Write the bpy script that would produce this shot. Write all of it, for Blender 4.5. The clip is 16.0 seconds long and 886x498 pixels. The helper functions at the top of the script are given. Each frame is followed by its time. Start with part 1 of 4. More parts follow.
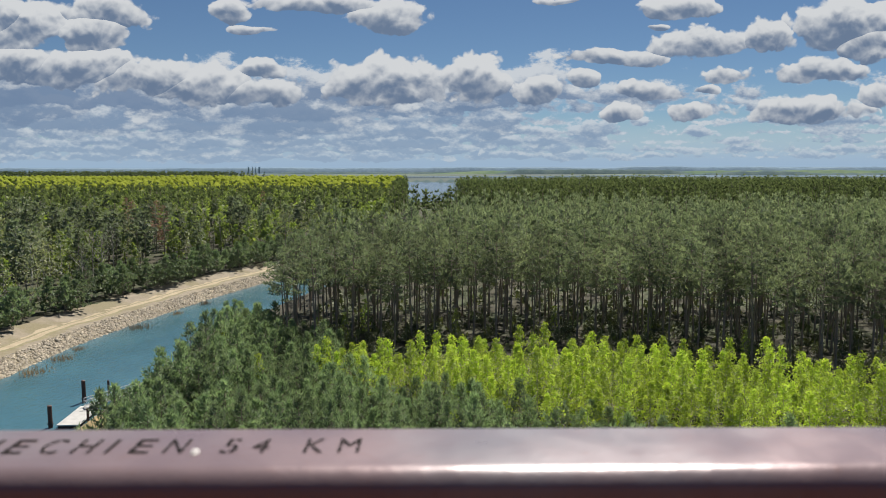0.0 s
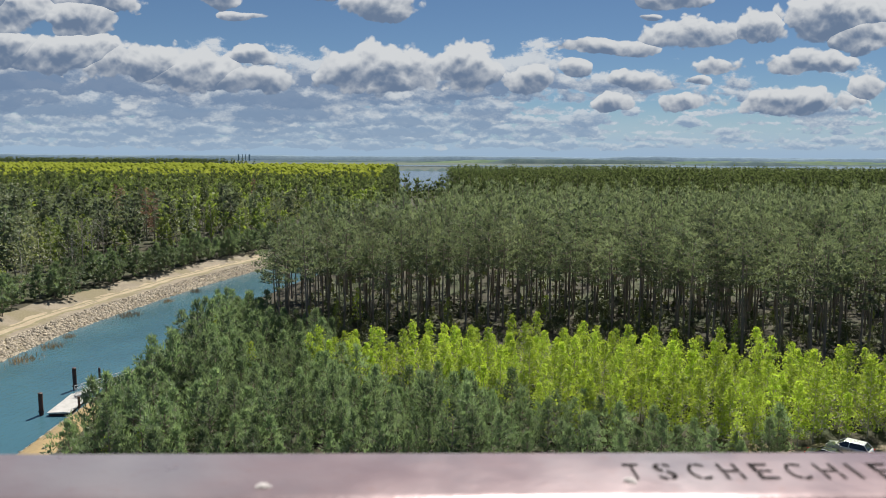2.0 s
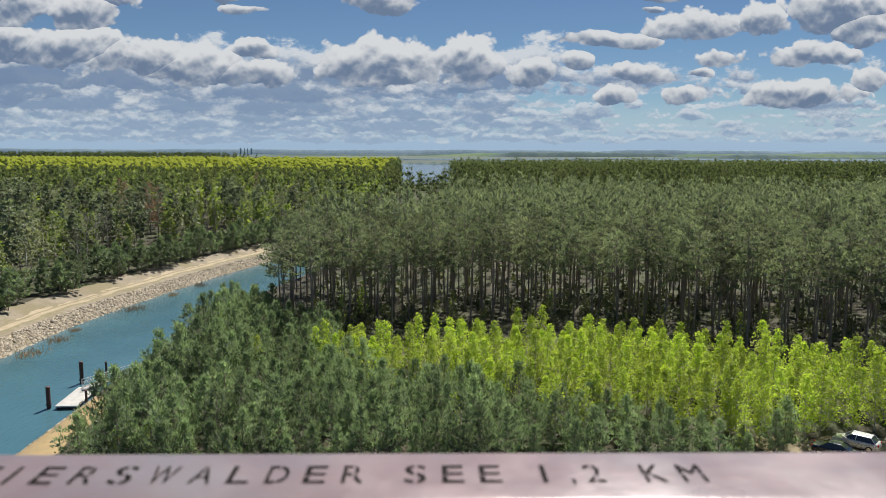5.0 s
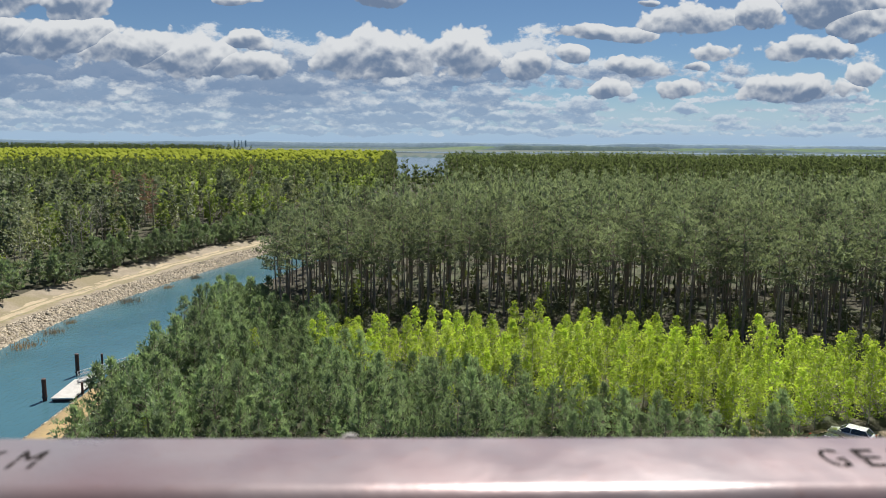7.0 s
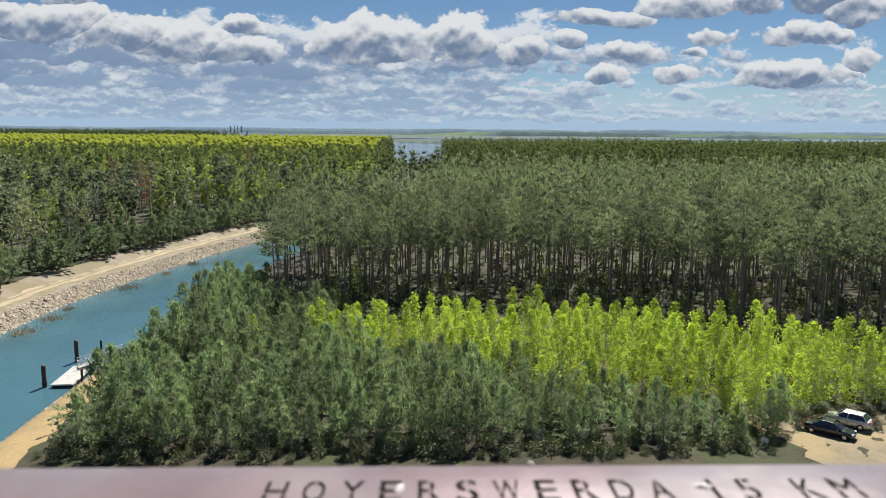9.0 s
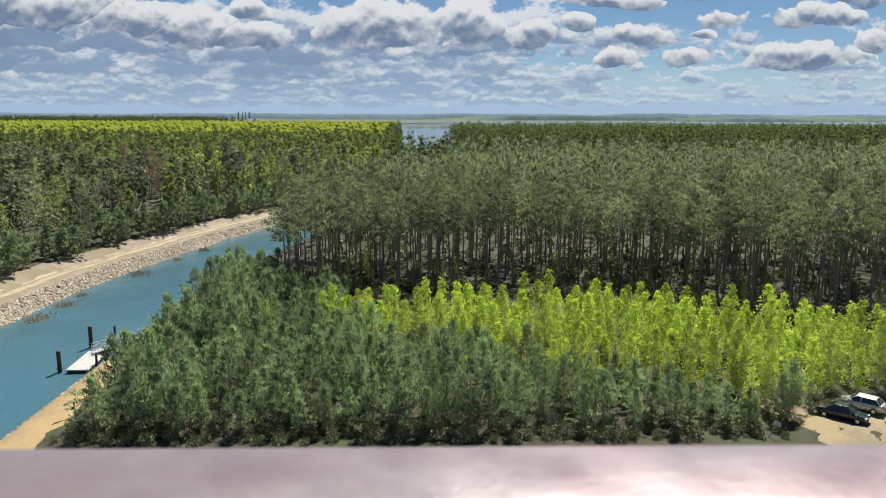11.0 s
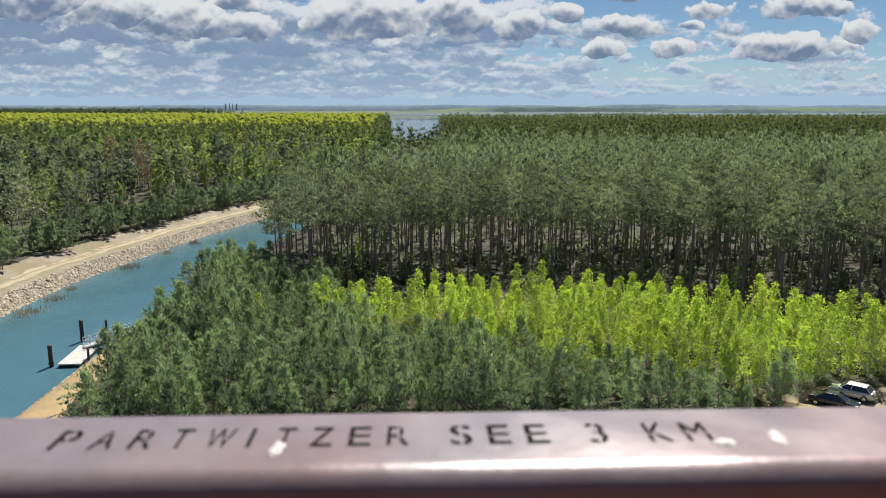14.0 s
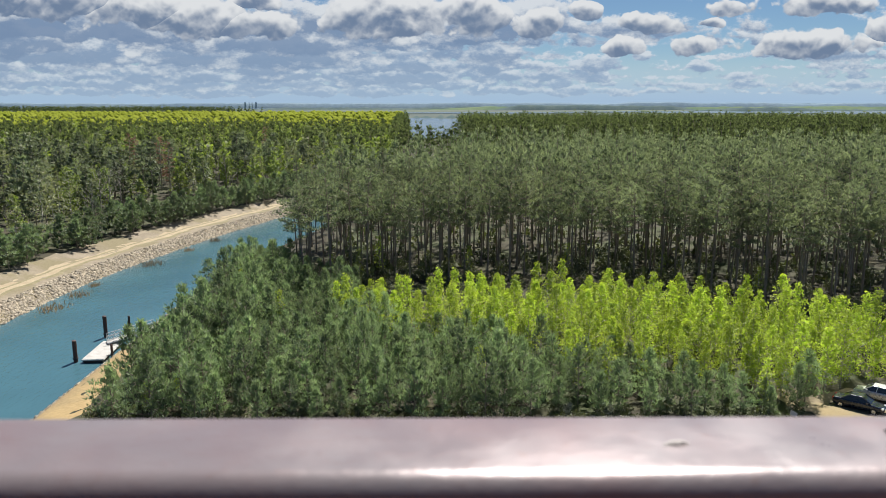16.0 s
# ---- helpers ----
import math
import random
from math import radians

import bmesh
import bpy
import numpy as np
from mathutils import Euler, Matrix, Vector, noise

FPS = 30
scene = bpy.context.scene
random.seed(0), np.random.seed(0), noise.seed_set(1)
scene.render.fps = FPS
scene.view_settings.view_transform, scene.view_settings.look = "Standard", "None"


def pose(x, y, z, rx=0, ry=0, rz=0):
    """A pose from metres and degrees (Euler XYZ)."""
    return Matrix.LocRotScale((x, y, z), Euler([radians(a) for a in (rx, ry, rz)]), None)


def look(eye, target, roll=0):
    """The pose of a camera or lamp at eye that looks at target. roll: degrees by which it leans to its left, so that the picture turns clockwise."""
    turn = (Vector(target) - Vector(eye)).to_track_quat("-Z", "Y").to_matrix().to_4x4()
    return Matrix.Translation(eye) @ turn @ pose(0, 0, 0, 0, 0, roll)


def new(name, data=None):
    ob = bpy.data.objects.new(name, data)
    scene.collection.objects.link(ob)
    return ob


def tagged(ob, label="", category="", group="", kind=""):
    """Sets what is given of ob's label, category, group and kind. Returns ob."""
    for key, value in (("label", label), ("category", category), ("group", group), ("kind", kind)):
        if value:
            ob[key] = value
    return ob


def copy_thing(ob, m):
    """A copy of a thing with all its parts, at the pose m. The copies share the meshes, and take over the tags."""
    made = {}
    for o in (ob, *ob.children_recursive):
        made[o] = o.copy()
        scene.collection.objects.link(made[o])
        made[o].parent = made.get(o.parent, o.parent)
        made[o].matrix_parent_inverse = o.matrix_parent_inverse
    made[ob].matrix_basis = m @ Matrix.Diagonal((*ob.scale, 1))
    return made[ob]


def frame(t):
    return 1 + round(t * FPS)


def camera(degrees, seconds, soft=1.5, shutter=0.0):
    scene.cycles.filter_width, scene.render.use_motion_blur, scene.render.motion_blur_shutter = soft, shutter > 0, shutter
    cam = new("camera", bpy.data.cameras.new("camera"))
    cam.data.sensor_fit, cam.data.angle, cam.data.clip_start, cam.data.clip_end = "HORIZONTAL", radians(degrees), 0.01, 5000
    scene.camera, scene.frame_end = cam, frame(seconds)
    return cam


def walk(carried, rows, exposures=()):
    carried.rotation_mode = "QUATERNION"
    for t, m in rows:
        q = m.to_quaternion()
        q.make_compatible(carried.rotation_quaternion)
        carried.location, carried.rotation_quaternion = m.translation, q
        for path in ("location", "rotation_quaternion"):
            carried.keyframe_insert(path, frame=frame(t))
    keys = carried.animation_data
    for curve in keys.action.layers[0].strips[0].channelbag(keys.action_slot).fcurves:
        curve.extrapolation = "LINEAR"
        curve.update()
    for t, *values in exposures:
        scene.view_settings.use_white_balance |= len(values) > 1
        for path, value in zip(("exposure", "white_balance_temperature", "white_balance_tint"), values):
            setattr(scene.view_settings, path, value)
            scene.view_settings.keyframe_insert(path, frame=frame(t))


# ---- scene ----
cam = camera(61.6, 16.0, soft=0.9)
PATH = [
    (0.0, pose(0.0045, 0.005, 30.116, 83.76, 0.09, -0.38)),
    (0.5, pose(-0.076, 0.005, 30.117, 83.47, 0.17, -0.42)),
    (1.0, pose(-0.155, 0.007, 30.122, 83.10, 0.18, -0.57)),
    (1.5, pose(-0.231, 0.008, 30.130, 82.91, 0.02, -0.81)),
    (2.0, pose(-0.313, 0.008, 30.1318, 82.91, -0.31, -1.07)),
    (2.5, pose(-0.3875, 0.011, 30.127, 83.06, -0.55, -1.11)),
    (3.0, pose(-0.470, 0.013, 30.124, 83.17, -0.61, -0.96)),
    (3.5, pose(-0.544, 0.016, 30.122, 83.15, -0.49, -0.70)),
    (4.0, pose(-0.616, 0.020, 30.123, 82.92, -0.26, -0.56)),
    (4.5, pose(-0.691, 0.024, 30.128, 82.62, -0.19, -0.73)),
    (7.0, pose(-1.118, 0.038, 30.119, 81.88, -0.44, -1.31)),
    (7.5, pose(-1.2015, 0.042, 30.122, 81.65, -0.32, -0.81)),
    (8.0, pose(-1.2735, 0.045, 30.125, 81.35, -0.24, -0.65)),
    (8.5, pose(-1.3420, 0.048, 30.122, 81.04, -0.33, -1.01)),
    (9.0, pose(-1.426, 0.050, 30.132, 80.81, -0.44, -1.57)),
    (11.5, pose(-1.859, 0.053, 30.127, 79.28, -0.16, -0.82)),
    (12.0, pose(-1.947, 0.054, 30.1248, 78.95, -0.26, -0.76)),
    (12.5, pose(-2.035, 0.055, 30.129, 78.90, -0.35, -0.92)),
    (13.0, pose(-2.124, 0.054, 30.122, 78.97, -0.36, -1.20)),
    (13.5, pose(-2.208, 0.053, 30.116, 79.07, -0.23, -1.59)),
    (14.0, pose(-2.286, 0.054, 30.118, 79.03, 0.00, -1.86)),
    (14.5, pose(-2.358, 0.054, 30.116, 78.98, 0.15, -1.70)),
    (15.0, pose(-2.434, 0.055, 30.118, 78.86, 0.16, -1.37)),
    (15.5, pose(-2.502, 0.055, 30.120, 78.83, 0.08, -0.83)),
    (16.0, pose(-2.5830, 0.056, 30.120, 78.91, 0.01, -0.47)),
]
walk(cam, PATH, exposures=((0.0, 0.64), (4.5, 0.68), (9.0, 0.83), (16.0, 0.82)))
cam.data.dof.use_dof = True
cam.data.dof.focus_distance = 120.0
cam.data.dof.aperture_fstop = 16.0


# ---- world, sun ----
SUN_AZ, SUN_EL = radians(20), radians(55)     # azimuth to the east of the view's axis (+y), elevation

class Nodes:
    """Short writing for node trees."""
    def __init__(self, tree):
        self.tree = tree
        tree.nodes.clear()
    def add(self, kind, **props):
        n = self.tree.nodes.new(kind)
        for k, v in props.items():
            if k == "operation": n.operation = v
            elif k == "blend_type": n.blend_type = v
            elif k == "data_type": n.data_type = v
            elif k == "noise_dimensions": n.noise_dimensions = v
            elif k == "feature": n.feature = v
        return n
    def link(self, a, b):
        self.tree.links.new(a, b)
    def put(self, v, s):
        if hasattr(v, "is_output"): self.link(v, s)
        else: s.default_value = v
    def m(self, op, a, b=None, c=None, clamp=False):
        n = self.add("ShaderNodeMath", operation=op)
        n.use_clamp = clamp
        for i, v in enumerate((a, b, c)):
            if v is not None: self.put(v, n.inputs[i])
        return n.outputs[0]
    def ramp(self, v, lo, hi, a=0.0, b=1.0, smooth=True):
        n = self.add("ShaderNodeMapRange")
        n.interpolation_type = "SMOOTHSTEP" if smooth else "LINEAR"
        for i, x in enumerate((v, lo, hi, a, b)): self.put(x, n.inputs[i])
        return n.outputs[0]
    def mix(self, f, a, b, mode="MIX"):
        n = self.add("ShaderNodeMix", data_type="RGBA", blend_type=mode)
        self.put(f, n.inputs[0])
        for v, i in ((a, 6), (b, 7)): self.put(v if hasattr(v, "is_output") else (*v[:3], 1.0), n.inputs[i])
        return n.outputs[2]
    def noise(self, vec, scale, detail=5.0, rough=0.55, dist=0.0):
        n = self.add("ShaderNodeTexNoise")
        if vec is not None: self.link(vec, n.inputs["Vector"])
        n.inputs["Scale"].default_value, n.inputs["Detail"].default_value = scale, detail
        n.inputs["Roughness"].default_value, n.inputs["Distortion"].default_value = rough, dist
        return n.outputs[0]
    def xyz(self, x, y, z):
        n = self.add("ShaderNodeCombineXYZ")
        for i, v in enumerate((x, y, z)): self.put(v, n.inputs[i])
        return n.outputs[0]


def cumulus(N, u, v, clouds, wob, wob2):
    """Largest of several rounded, flat-based cloud fields (cx, cy, rx, ry), and the height inside that cloud."""
    best, high = None, None
    for cx, cy, rx, ry in clouds:
        a = N.m("MULTIPLY", N.m("SUBTRACT", N.m("ADD", u, wob), cx), 1 / rx)
        b = N.m("MULTIPLY", N.m("SUBTRACT", N.m("ADD", v, wob2), cy), 1 / ry)
        low = N.m("MULTIPLY", N.m("MINIMUM", b, 0.0), 0.9)           # flatter underside
        d = N.m("SQRT", N.m("ADD", N.m("MULTIPLY", a, a), N.m("ADD", N.m("MULTIPLY", b, b), N.m("MULTIPLY", low, low))))
        f = N.m("SUBTRACT", 1.0, d)
        if best is None: best, high = f, b
        else:
            more = N.m("GREATER_THAN", f, best)
            high = N.m("ADD", N.m("MULTIPLY", more, b), N.m("MULTIPLY", N.m("SUBTRACT", 1.0, more), high))
            best = N.m("MAXIMUM", f, best)
    return best, high

world = bpy.data.worlds.new("sky")
scene.world = world
world.use_nodes = True
N = Nodes(world.node_tree)
sky = N.add("ShaderNodeTexSky")
sky.sky_type, sky.sun_disc = "NISHITA", False
sky.sun_elevation, sky.sun_rotation = SUN_EL, SUN_AZ
sky.altitude, sky.air_density, sky.dust_density, sky.ozone_density = 1800, 1.0, 0.0, 2.0
geo = N.add("ShaderNodeTexCoord").outputs["Generated"]
sep = N.add("ShaderNodeSeparateXYZ")
N.link(geo, sep.inputs[0])
dx, dy, dz = sep.outputs
yy = N.m("MAXIMUM", N.m("ABSOLUTE", dy), 0.15)
u, v = N.m("DIVIDE", dx, yy), N.m("DIVIDE", dz, yy)
sgn = N.m("SIGN", dy)
flat = N.xyz(u, v, sgn)

def puffs(shift):
    """Billows of a cumulus at two sizes, at a place shifted upwards."""
    w = N.m("ADD", v, shift)
    jx = N.m("MULTIPLY", N.m("SUBTRACT", N.noise(N.xyz(u, w, sgn), 14.0, 4.0, 0.6), 0.5), 0.035)
    jy = N.m("MULTIPLY", N.m("SUBTRACT", N.noise(N.xyz(w, u, 5.0), 14.0, 4.0, 0.6), 0.5), 0.035)
    p = N.xyz(N.m("ADD", u, jx), N.m("MULTIPLY", N.m("ADD", w, jy), 1.25), sgn)
    total = None
    for scale, amp in ((24.0, 0.70), (58.0, 0.40), (130.0, 0.18)):
        vo = N.add("ShaderNodeTexVoronoi", feature="SMOOTH_F1")
        N.link(p, vo.inputs["Vector"])
        vo.inputs["Scale"].default_value = scale
        vo.inputs["Smoothness"].default_value = 0.25
        t = N.m("MULTIPLY", N.m("SUBTRACT", 0.50, vo.outputs["Distance"]), amp)
        total = t if total is None else N.m("ADD", total, t)
    return N.m("ADD", total, N.m("MULTIPLY", N.m("SUBTRACT", N.noise(p, 9.0, 6.0, 0.6), 0.5), 1.1))
n1, n2 = puffs(0.0), puffs(0.009)
wob = N.m("MULTIPLY", N.m("SUBTRACT", N.noise(flat, 9.0, 3.0), 0.5), 0.05)
wob2 = N.m("MULTIPLY", N.m("SUBTRACT", N.noise(N.xyz(v, u, 3.0), 11.0, 3.0), 0.5), 0.022)
CLOUDS = [(-0.543, 0.175, 0.053, 0.039), (-0.567, 0.193, 0.038, 0.037), (-0.460, 0.173, 0.040, 0.029), (-0.427, 0.202, 0.063, 0.020), (-0.267, 0.202, 0.025, 0.016),
          (-0.240, 0.180, 0.026, 0.005), (-0.156, 0.212, 0.089, 0.013), (-0.066, 0.195, 0.047, 0.023), (-0.228, 0.127, 0.029, 0.014), (-0.549, 0.135, 0.081, 0.025),
          (-0.477, 0.129, 0.081, 0.025), (-0.384, 0.116, 0.072, 0.028), (-0.312, 0.104, 0.073, 0.026), (-0.227, 0.097, 0.056, 0.020), (-0.066, 0.109, 0.077, 0.032)]
CLOUDS2 = [(0.043, 0.109, 0.047, 0.029), (0.129, 0.097, 0.032, 0.019), (0.317, 0.206, 0.045, 0.014), (0.288, 0.183, 0.013, 0.004), (0.349, 0.160, 0.064, 0.021),
          (0.221, 0.143, 0.075, 0.012), (0.428, 0.166, 0.039, 0.022), (0.540, 0.185, 0.071, 0.033), (0.582, 0.164, 0.047, 0.025), (0.382, 0.120, 0.032, 0.016),
          (0.359, 0.102, 0.017, 0.007), (0.189, 0.116, 0.022, 0.013), (0.282, 0.100, 0.041, 0.014), (0.341, 0.075, 0.026, 0.014), (0.505, 0.125, 0.054, 0.017),
          (0.477, 0.073, 0.082, 0.020), (0.580, 0.095, 0.024, 0.019), (0.248, 0.071, 0.027, 0.013), (0.164, 0.218, 0.036, 0.004)]
f1, h1 = cumulus(N, u, v, CLOUDS, wob, wob2)
f2, h2 = cumulus(N, u, v, CLOUDS2, wob, wob2)
more = N.m("GREATER_THAN", f2, f1)
f = N.m("MAXIMUM", f1, f2)
h = N.m("ADD", N.m("MULTIPLY", more, h2), N.m("MULTIPLY", N.m("SUBTRACT", 1.0, more), h1))
ahead = N.ramp(dy, 0.1, 0.4)
f = N.m("SUBTRACT", N.m("MULTIPLY", N.m("ADD", f, 2.0), ahead), 2.0)
dens = N.m("ADD", N.m("ADD", f, 0.22), n1)
alpha_c = N.ramp(dens, 0.0, 0.17)
# relief: lit where the cloud thins upwards, grey towards its flat base and in its thick middle
rel = N.m("MULTIPLY", N.m("SUBTRACT", n1, n2), 1.0)
lit = N.m("ADD", N.m("ADD", N.m("MULTIPLY", h, 0.70), N.m("MULTIPLY", rel, 1.2)), N.m("SUBTRACT", 0.62, N.m("MULTIPLY", N.m("MAXIMUM", dens, 0.0), 0.42)))
col_c = N.mix(N.ramp(lit, -0.10, 0.95), (0.22, 0.31, 0.47), (1.0, 1.03, 1.06))
# rows of smaller flat-based cumulus, lower and finer with distance, all round; a pale haze below them
cover = N.ramp(u, -0.15, 0.35, 0.34, 0.44)
alpha_l, col_l = N.ramp(v, 0.0, 0.075, 0.95, 0.0), N.mix(N.ramp(v, 0.0, 0.05), (0.50, 0.70, 0.95), (0.60, 0.77, 0.98))
for i, base in enumerate((0.014, 0.023, 0.034, 0.046, 0.060, 0.076, 0.093)):
    tall = 0.011 + 0.42 * base
    n = N.noise(N.xyz(N.m("ADD", u, i * 3.7), N.m("MULTIPLY", v, 1.7), N.m("ADD", sgn, i * 5.3)), 0.42 / tall, 7.0, 0.60)
    n_up = N.noise(N.xyz(N.m("ADD", u, i * 3.7), N.m("MULTIPLY", N.m("ADD", v, tall * 0.22), 1.7), N.m("ADD", sgn, i * 5.3)), 0.42 / tall, 7.0, 0.60)
    x = N.m("MULTIPLY", N.m("SUBTRACT", v, base), 1 / tall)
    d = N.m("SUBTRACT", N.m("MULTIPLY", N.m("SUBTRACT", n, cover), 5.0), N.m("MULTIPLY", N.m("MAXIMUM", x, 0.0), 0.85))
    d = N.m("ADD", d, N.m("MULTIPLY", N.m("MINIMUM", x, 0.0), 2.6))
    a = N.m("MULTIPLY", N.ramp(d, 0.0, 0.32), 0.92)
    light_ = N.m("ADD", N.m("SUBTRACT", 0.50, N.m("MULTIPLY", d, 0.42)), N.m("ADD", N.m("MULTIPLY", x, 0.55), N.m("MULTIPLY", N.m("SUBTRACT", n, n_up), 4.2)))
    near_ = min(1.0, base / 0.085)
    grey = tuple(g0 + (g1 - g0) * near_ for g0, g1 in zip((0.46, 0.63, 0.86), (0.25, 0.36, 0.56)))
    top_ = tuple(g0 + (g1 - g0) * near_ for g0, g1 in zip((0.72, 0.85, 1.0), (0.98, 1.02, 1.06)))
    col_l = N.mix(a, col_l, N.mix(N.ramp(light_, 0.12, 0.80), grey, top_))
    alpha_l = N.m("MAXIMUM", alpha_l, a)
bg_sky, bg_l, bg_c = (N.add("ShaderNodeBackground") for _ in range(3))
SKY_STRENGTH, CLOUD_STRENGTH = 0.036, 0.41
bg_sky.inputs[1].default_value, bg_l.inputs[1].default_value, bg_c.inputs[1].default_value = SKY_STRENGTH, CLOUD_STRENGTH, CLOUD_STRENGTH
N.link(N.mix(1.0, sky.outputs[0], (0.80, 0.93, 1.04), "MULTIPLY"), bg_sky.inputs[0]); N.link(col_l, bg_l.inputs[0]); N.link(col_c, bg_c.inputs[0])
mx1, mx2 = N.add("ShaderNodeMixShader"), N.add("ShaderNodeMixShader")
N.link(alpha_l, mx1.inputs[0]); N.link(bg_sky.outputs[0], mx1.inputs[1]); N.link(bg_l.outputs[0], mx1.inputs[2])
N.link(alpha_c, mx2.inputs[0]); N.link(mx1.outputs[0], mx2.inputs[1]); N.link(bg_c.outputs[0], mx2.inputs[2])
out = N.add("ShaderNodeOutputWorld")
N.link(mx2.outputs[0], out.inputs[0])

sun = new("sun", bpy.data.lights.new("sun", "SUN"))
sun.data.energy, sun.data.angle, sun.data.color = 5.0, radians(0.55), (1.0, 0.95, 0.86)
sun.matrix_world = look((math.sin(SUN_AZ) * 80, math.cos(SUN_AZ) * 80, math.tan(SUN_EL) * 80), (0, 0, 0))


# ---- materials ----
def material(name):
    m = bpy.data.materials.new(name)
    m.use_nodes = True
    return m, Nodes(m.node_tree)

def surface(name, c1, c2, scale=1.0, rough=0.8, metal=0.0, bump=0.3, bump_scale=None, c3=None, spec=0.5, per_piece=0.0):
    """Two or three colours mixed by noise at two scales in world metres, with a fine relief."""
    m, N = material(name)
    pos = N.add("ShaderNodeNewGeometry").outputs["Position"]
    a = N.ramp(N.noise(pos, scale, 6.0, 0.6), 0.35, 0.65)
    b = N.noise(pos, scale * 9, 4.0, 0.6)
    col = N.mix(a, c1, c2)
    if c3: col = N.mix(N.ramp(N.noise(pos, scale * 0.23, 4.0, 0.6), 0.45, 0.62), col, c3)
    col = N.mix(N.ramp(b, 0.2, 0.8, 0.0, 0.5), col, N.mix(1.0, col, (0.55, 0.55, 0.55), "MULTIPLY"))
    if per_piece:
        r = N.add("ShaderNodeNewGeometry").outputs["Random Per Island"]
        col = N.mix(1.0, col, N.xyz(*[N.ramp(r, 0.0, 1.0, 1 - per_piece, 1 + per_piece, False)] * 3), "MULTIPLY")
    p = N.add("ShaderNodeBsdfPrincipled")
    N.link(col, p.inputs["Base Color"])
    N.put(N.ramp(b, 0.2, 0.8, max(rough - 0.1, 0.02), min(rough + 0.1, 1.0)), p.inputs["Roughness"])
    p.inputs["Metallic"].default_value = metal
    p.inputs["Specular IOR Level"].default_value = spec
    if bump:
        bm_ = N.add("ShaderNodeBump")
        bm_.inputs["Strength"].default_value = bump
        bm_.inputs["Distance"].default_value = 0.3 / (bump_scale or scale * 9)
        N.link(N.noise(pos, bump_scale or scale * 9, 5.0, 0.65), bm_.inputs["Height"])
        N.link(bm_.outputs[0], p.inputs["Normal"])
    o = N.add("ShaderNodeOutputMaterial")
    N.link(p.outputs[0], o.inputs[0])
    return m

def foliage(name, c1, c2, glow, light=0.45, stand=0.12, rough=0.72, spread=0.35, sheen=0.08):
    """Leaves: each piece its own shade, stands of trees differ softly, light passes through."""
    m, N = material(name)
    g = N.add("ShaderNodeNewGeometry")
    r, pos = g.outputs["Random Per Island"], g.outputs["Position"]
    f = N.m("ADD", N.m("MULTIPLY", r, 0.45), N.m("MULTIPLY", N.ramp(N.noise(pos, stand, 3.0, 0.7), 0.3, 0.7), 0.55))
    col = N.mix(f, c1, c2)
    col = N.mix(1.0, col, N.xyz(*[N.ramp(N.add("ShaderNodeObjectInfo").outputs["Random"], 0.0, 1.0, 1 - spread, 1 + spread, False)] * 3), "MULTIPLY")
    d, t, gl = N.add("ShaderNodeBsdfDiffuse"), N.add("ShaderNodeBsdfTranslucent"), N.add("ShaderNodeBsdfGlossy")
    N.link(col, d.inputs[0])
    N.link(N.mix(1.0, col, glow, "MULTIPLY"), t.inputs[0])
    gl.inputs["Roughness"].default_value = rough
    gl.inputs[0].default_value = (0.8, 0.8, 0.78, 1)
    s1, s2 = N.add("ShaderNodeMixShader"), N.add("ShaderNodeMixShader")
    s1.inputs[0].default_value, s2.inputs[0].default_value = light, sheen
    N.link(d.outputs[0], s1.inputs[1]); N.link(t.outputs[0], s1.inputs[2])
    N.link(s1.outputs[0], s2.inputs[1]); N.link(gl.outputs[0], s2.inputs[2])
    o = N.add("ShaderNodeOutputMaterial")
    N.link(s2.outputs[0], o.inputs[0])
    return m

def plain(name, color, rough=0.5, metal=0.0, spec=0.5, coat=0.0):
    m, N = material(name)
    p = N.add("ShaderNodeBsdfPrincipled")
    p.inputs["Base Color"].default_value = (*color, 1)
    pos = N.add("ShaderNodeNewGeometry").outputs["Position"]
    N.put(N.ramp(N.noise(pos, 6.0, 4.0), 0.3, 0.7, max(rough - 0.06, 0.02), rough + 0.06), p.inputs["Roughness"])
    p.inputs["Metallic"].default_value, p.inputs["Specular IOR Level"].default_value = metal, spec
    p.inputs["Coat Weight"].default_value = coat
    o = N.add("ShaderNodeOutputMaterial")
    N.link(p.outputs[0], o.inputs[0])
    return m

def water_material(name, c, ripple, strength, rough=0.04):
    m, N = material(name)
    pos = N.add("ShaderNodeNewGeometry").outputs["Position"]
    mp = N.add("ShaderNodeMapping")
    N.link(pos, mp.inputs[0])
    mp.inputs["Scale"].default_value = (1.0, 0.45, 1.0)
    mp.inputs["Rotation"].default_value = (0, 0, 0.35)
    p = N.add("ShaderNodeBsdfPrincipled")
    N.link(N.mix(N.ramp(N.noise(pos, 0.05, 4.0), 0.3, 0.7), c, tuple(x * 0.8 for x in c)), p.inputs["Base Color"])
    p.inputs["Roughness"].default_value, p.inputs["IOR"].default_value = rough, 1.33
    b = N.add("ShaderNodeBump")
    b.inputs["Strength"].default_value, b.inputs["Distance"].default_value = strength, 0.12
    N.link(N.noise(mp.outputs[0], ripple, 4.0, 0.6), b.inputs["Height"])
    N.link(b.outputs[0], p.inputs["Normal"])
    o = N.add("ShaderNodeOutputMaterial")
    N.link(p.outputs[0], o.inputs[0])
    return m

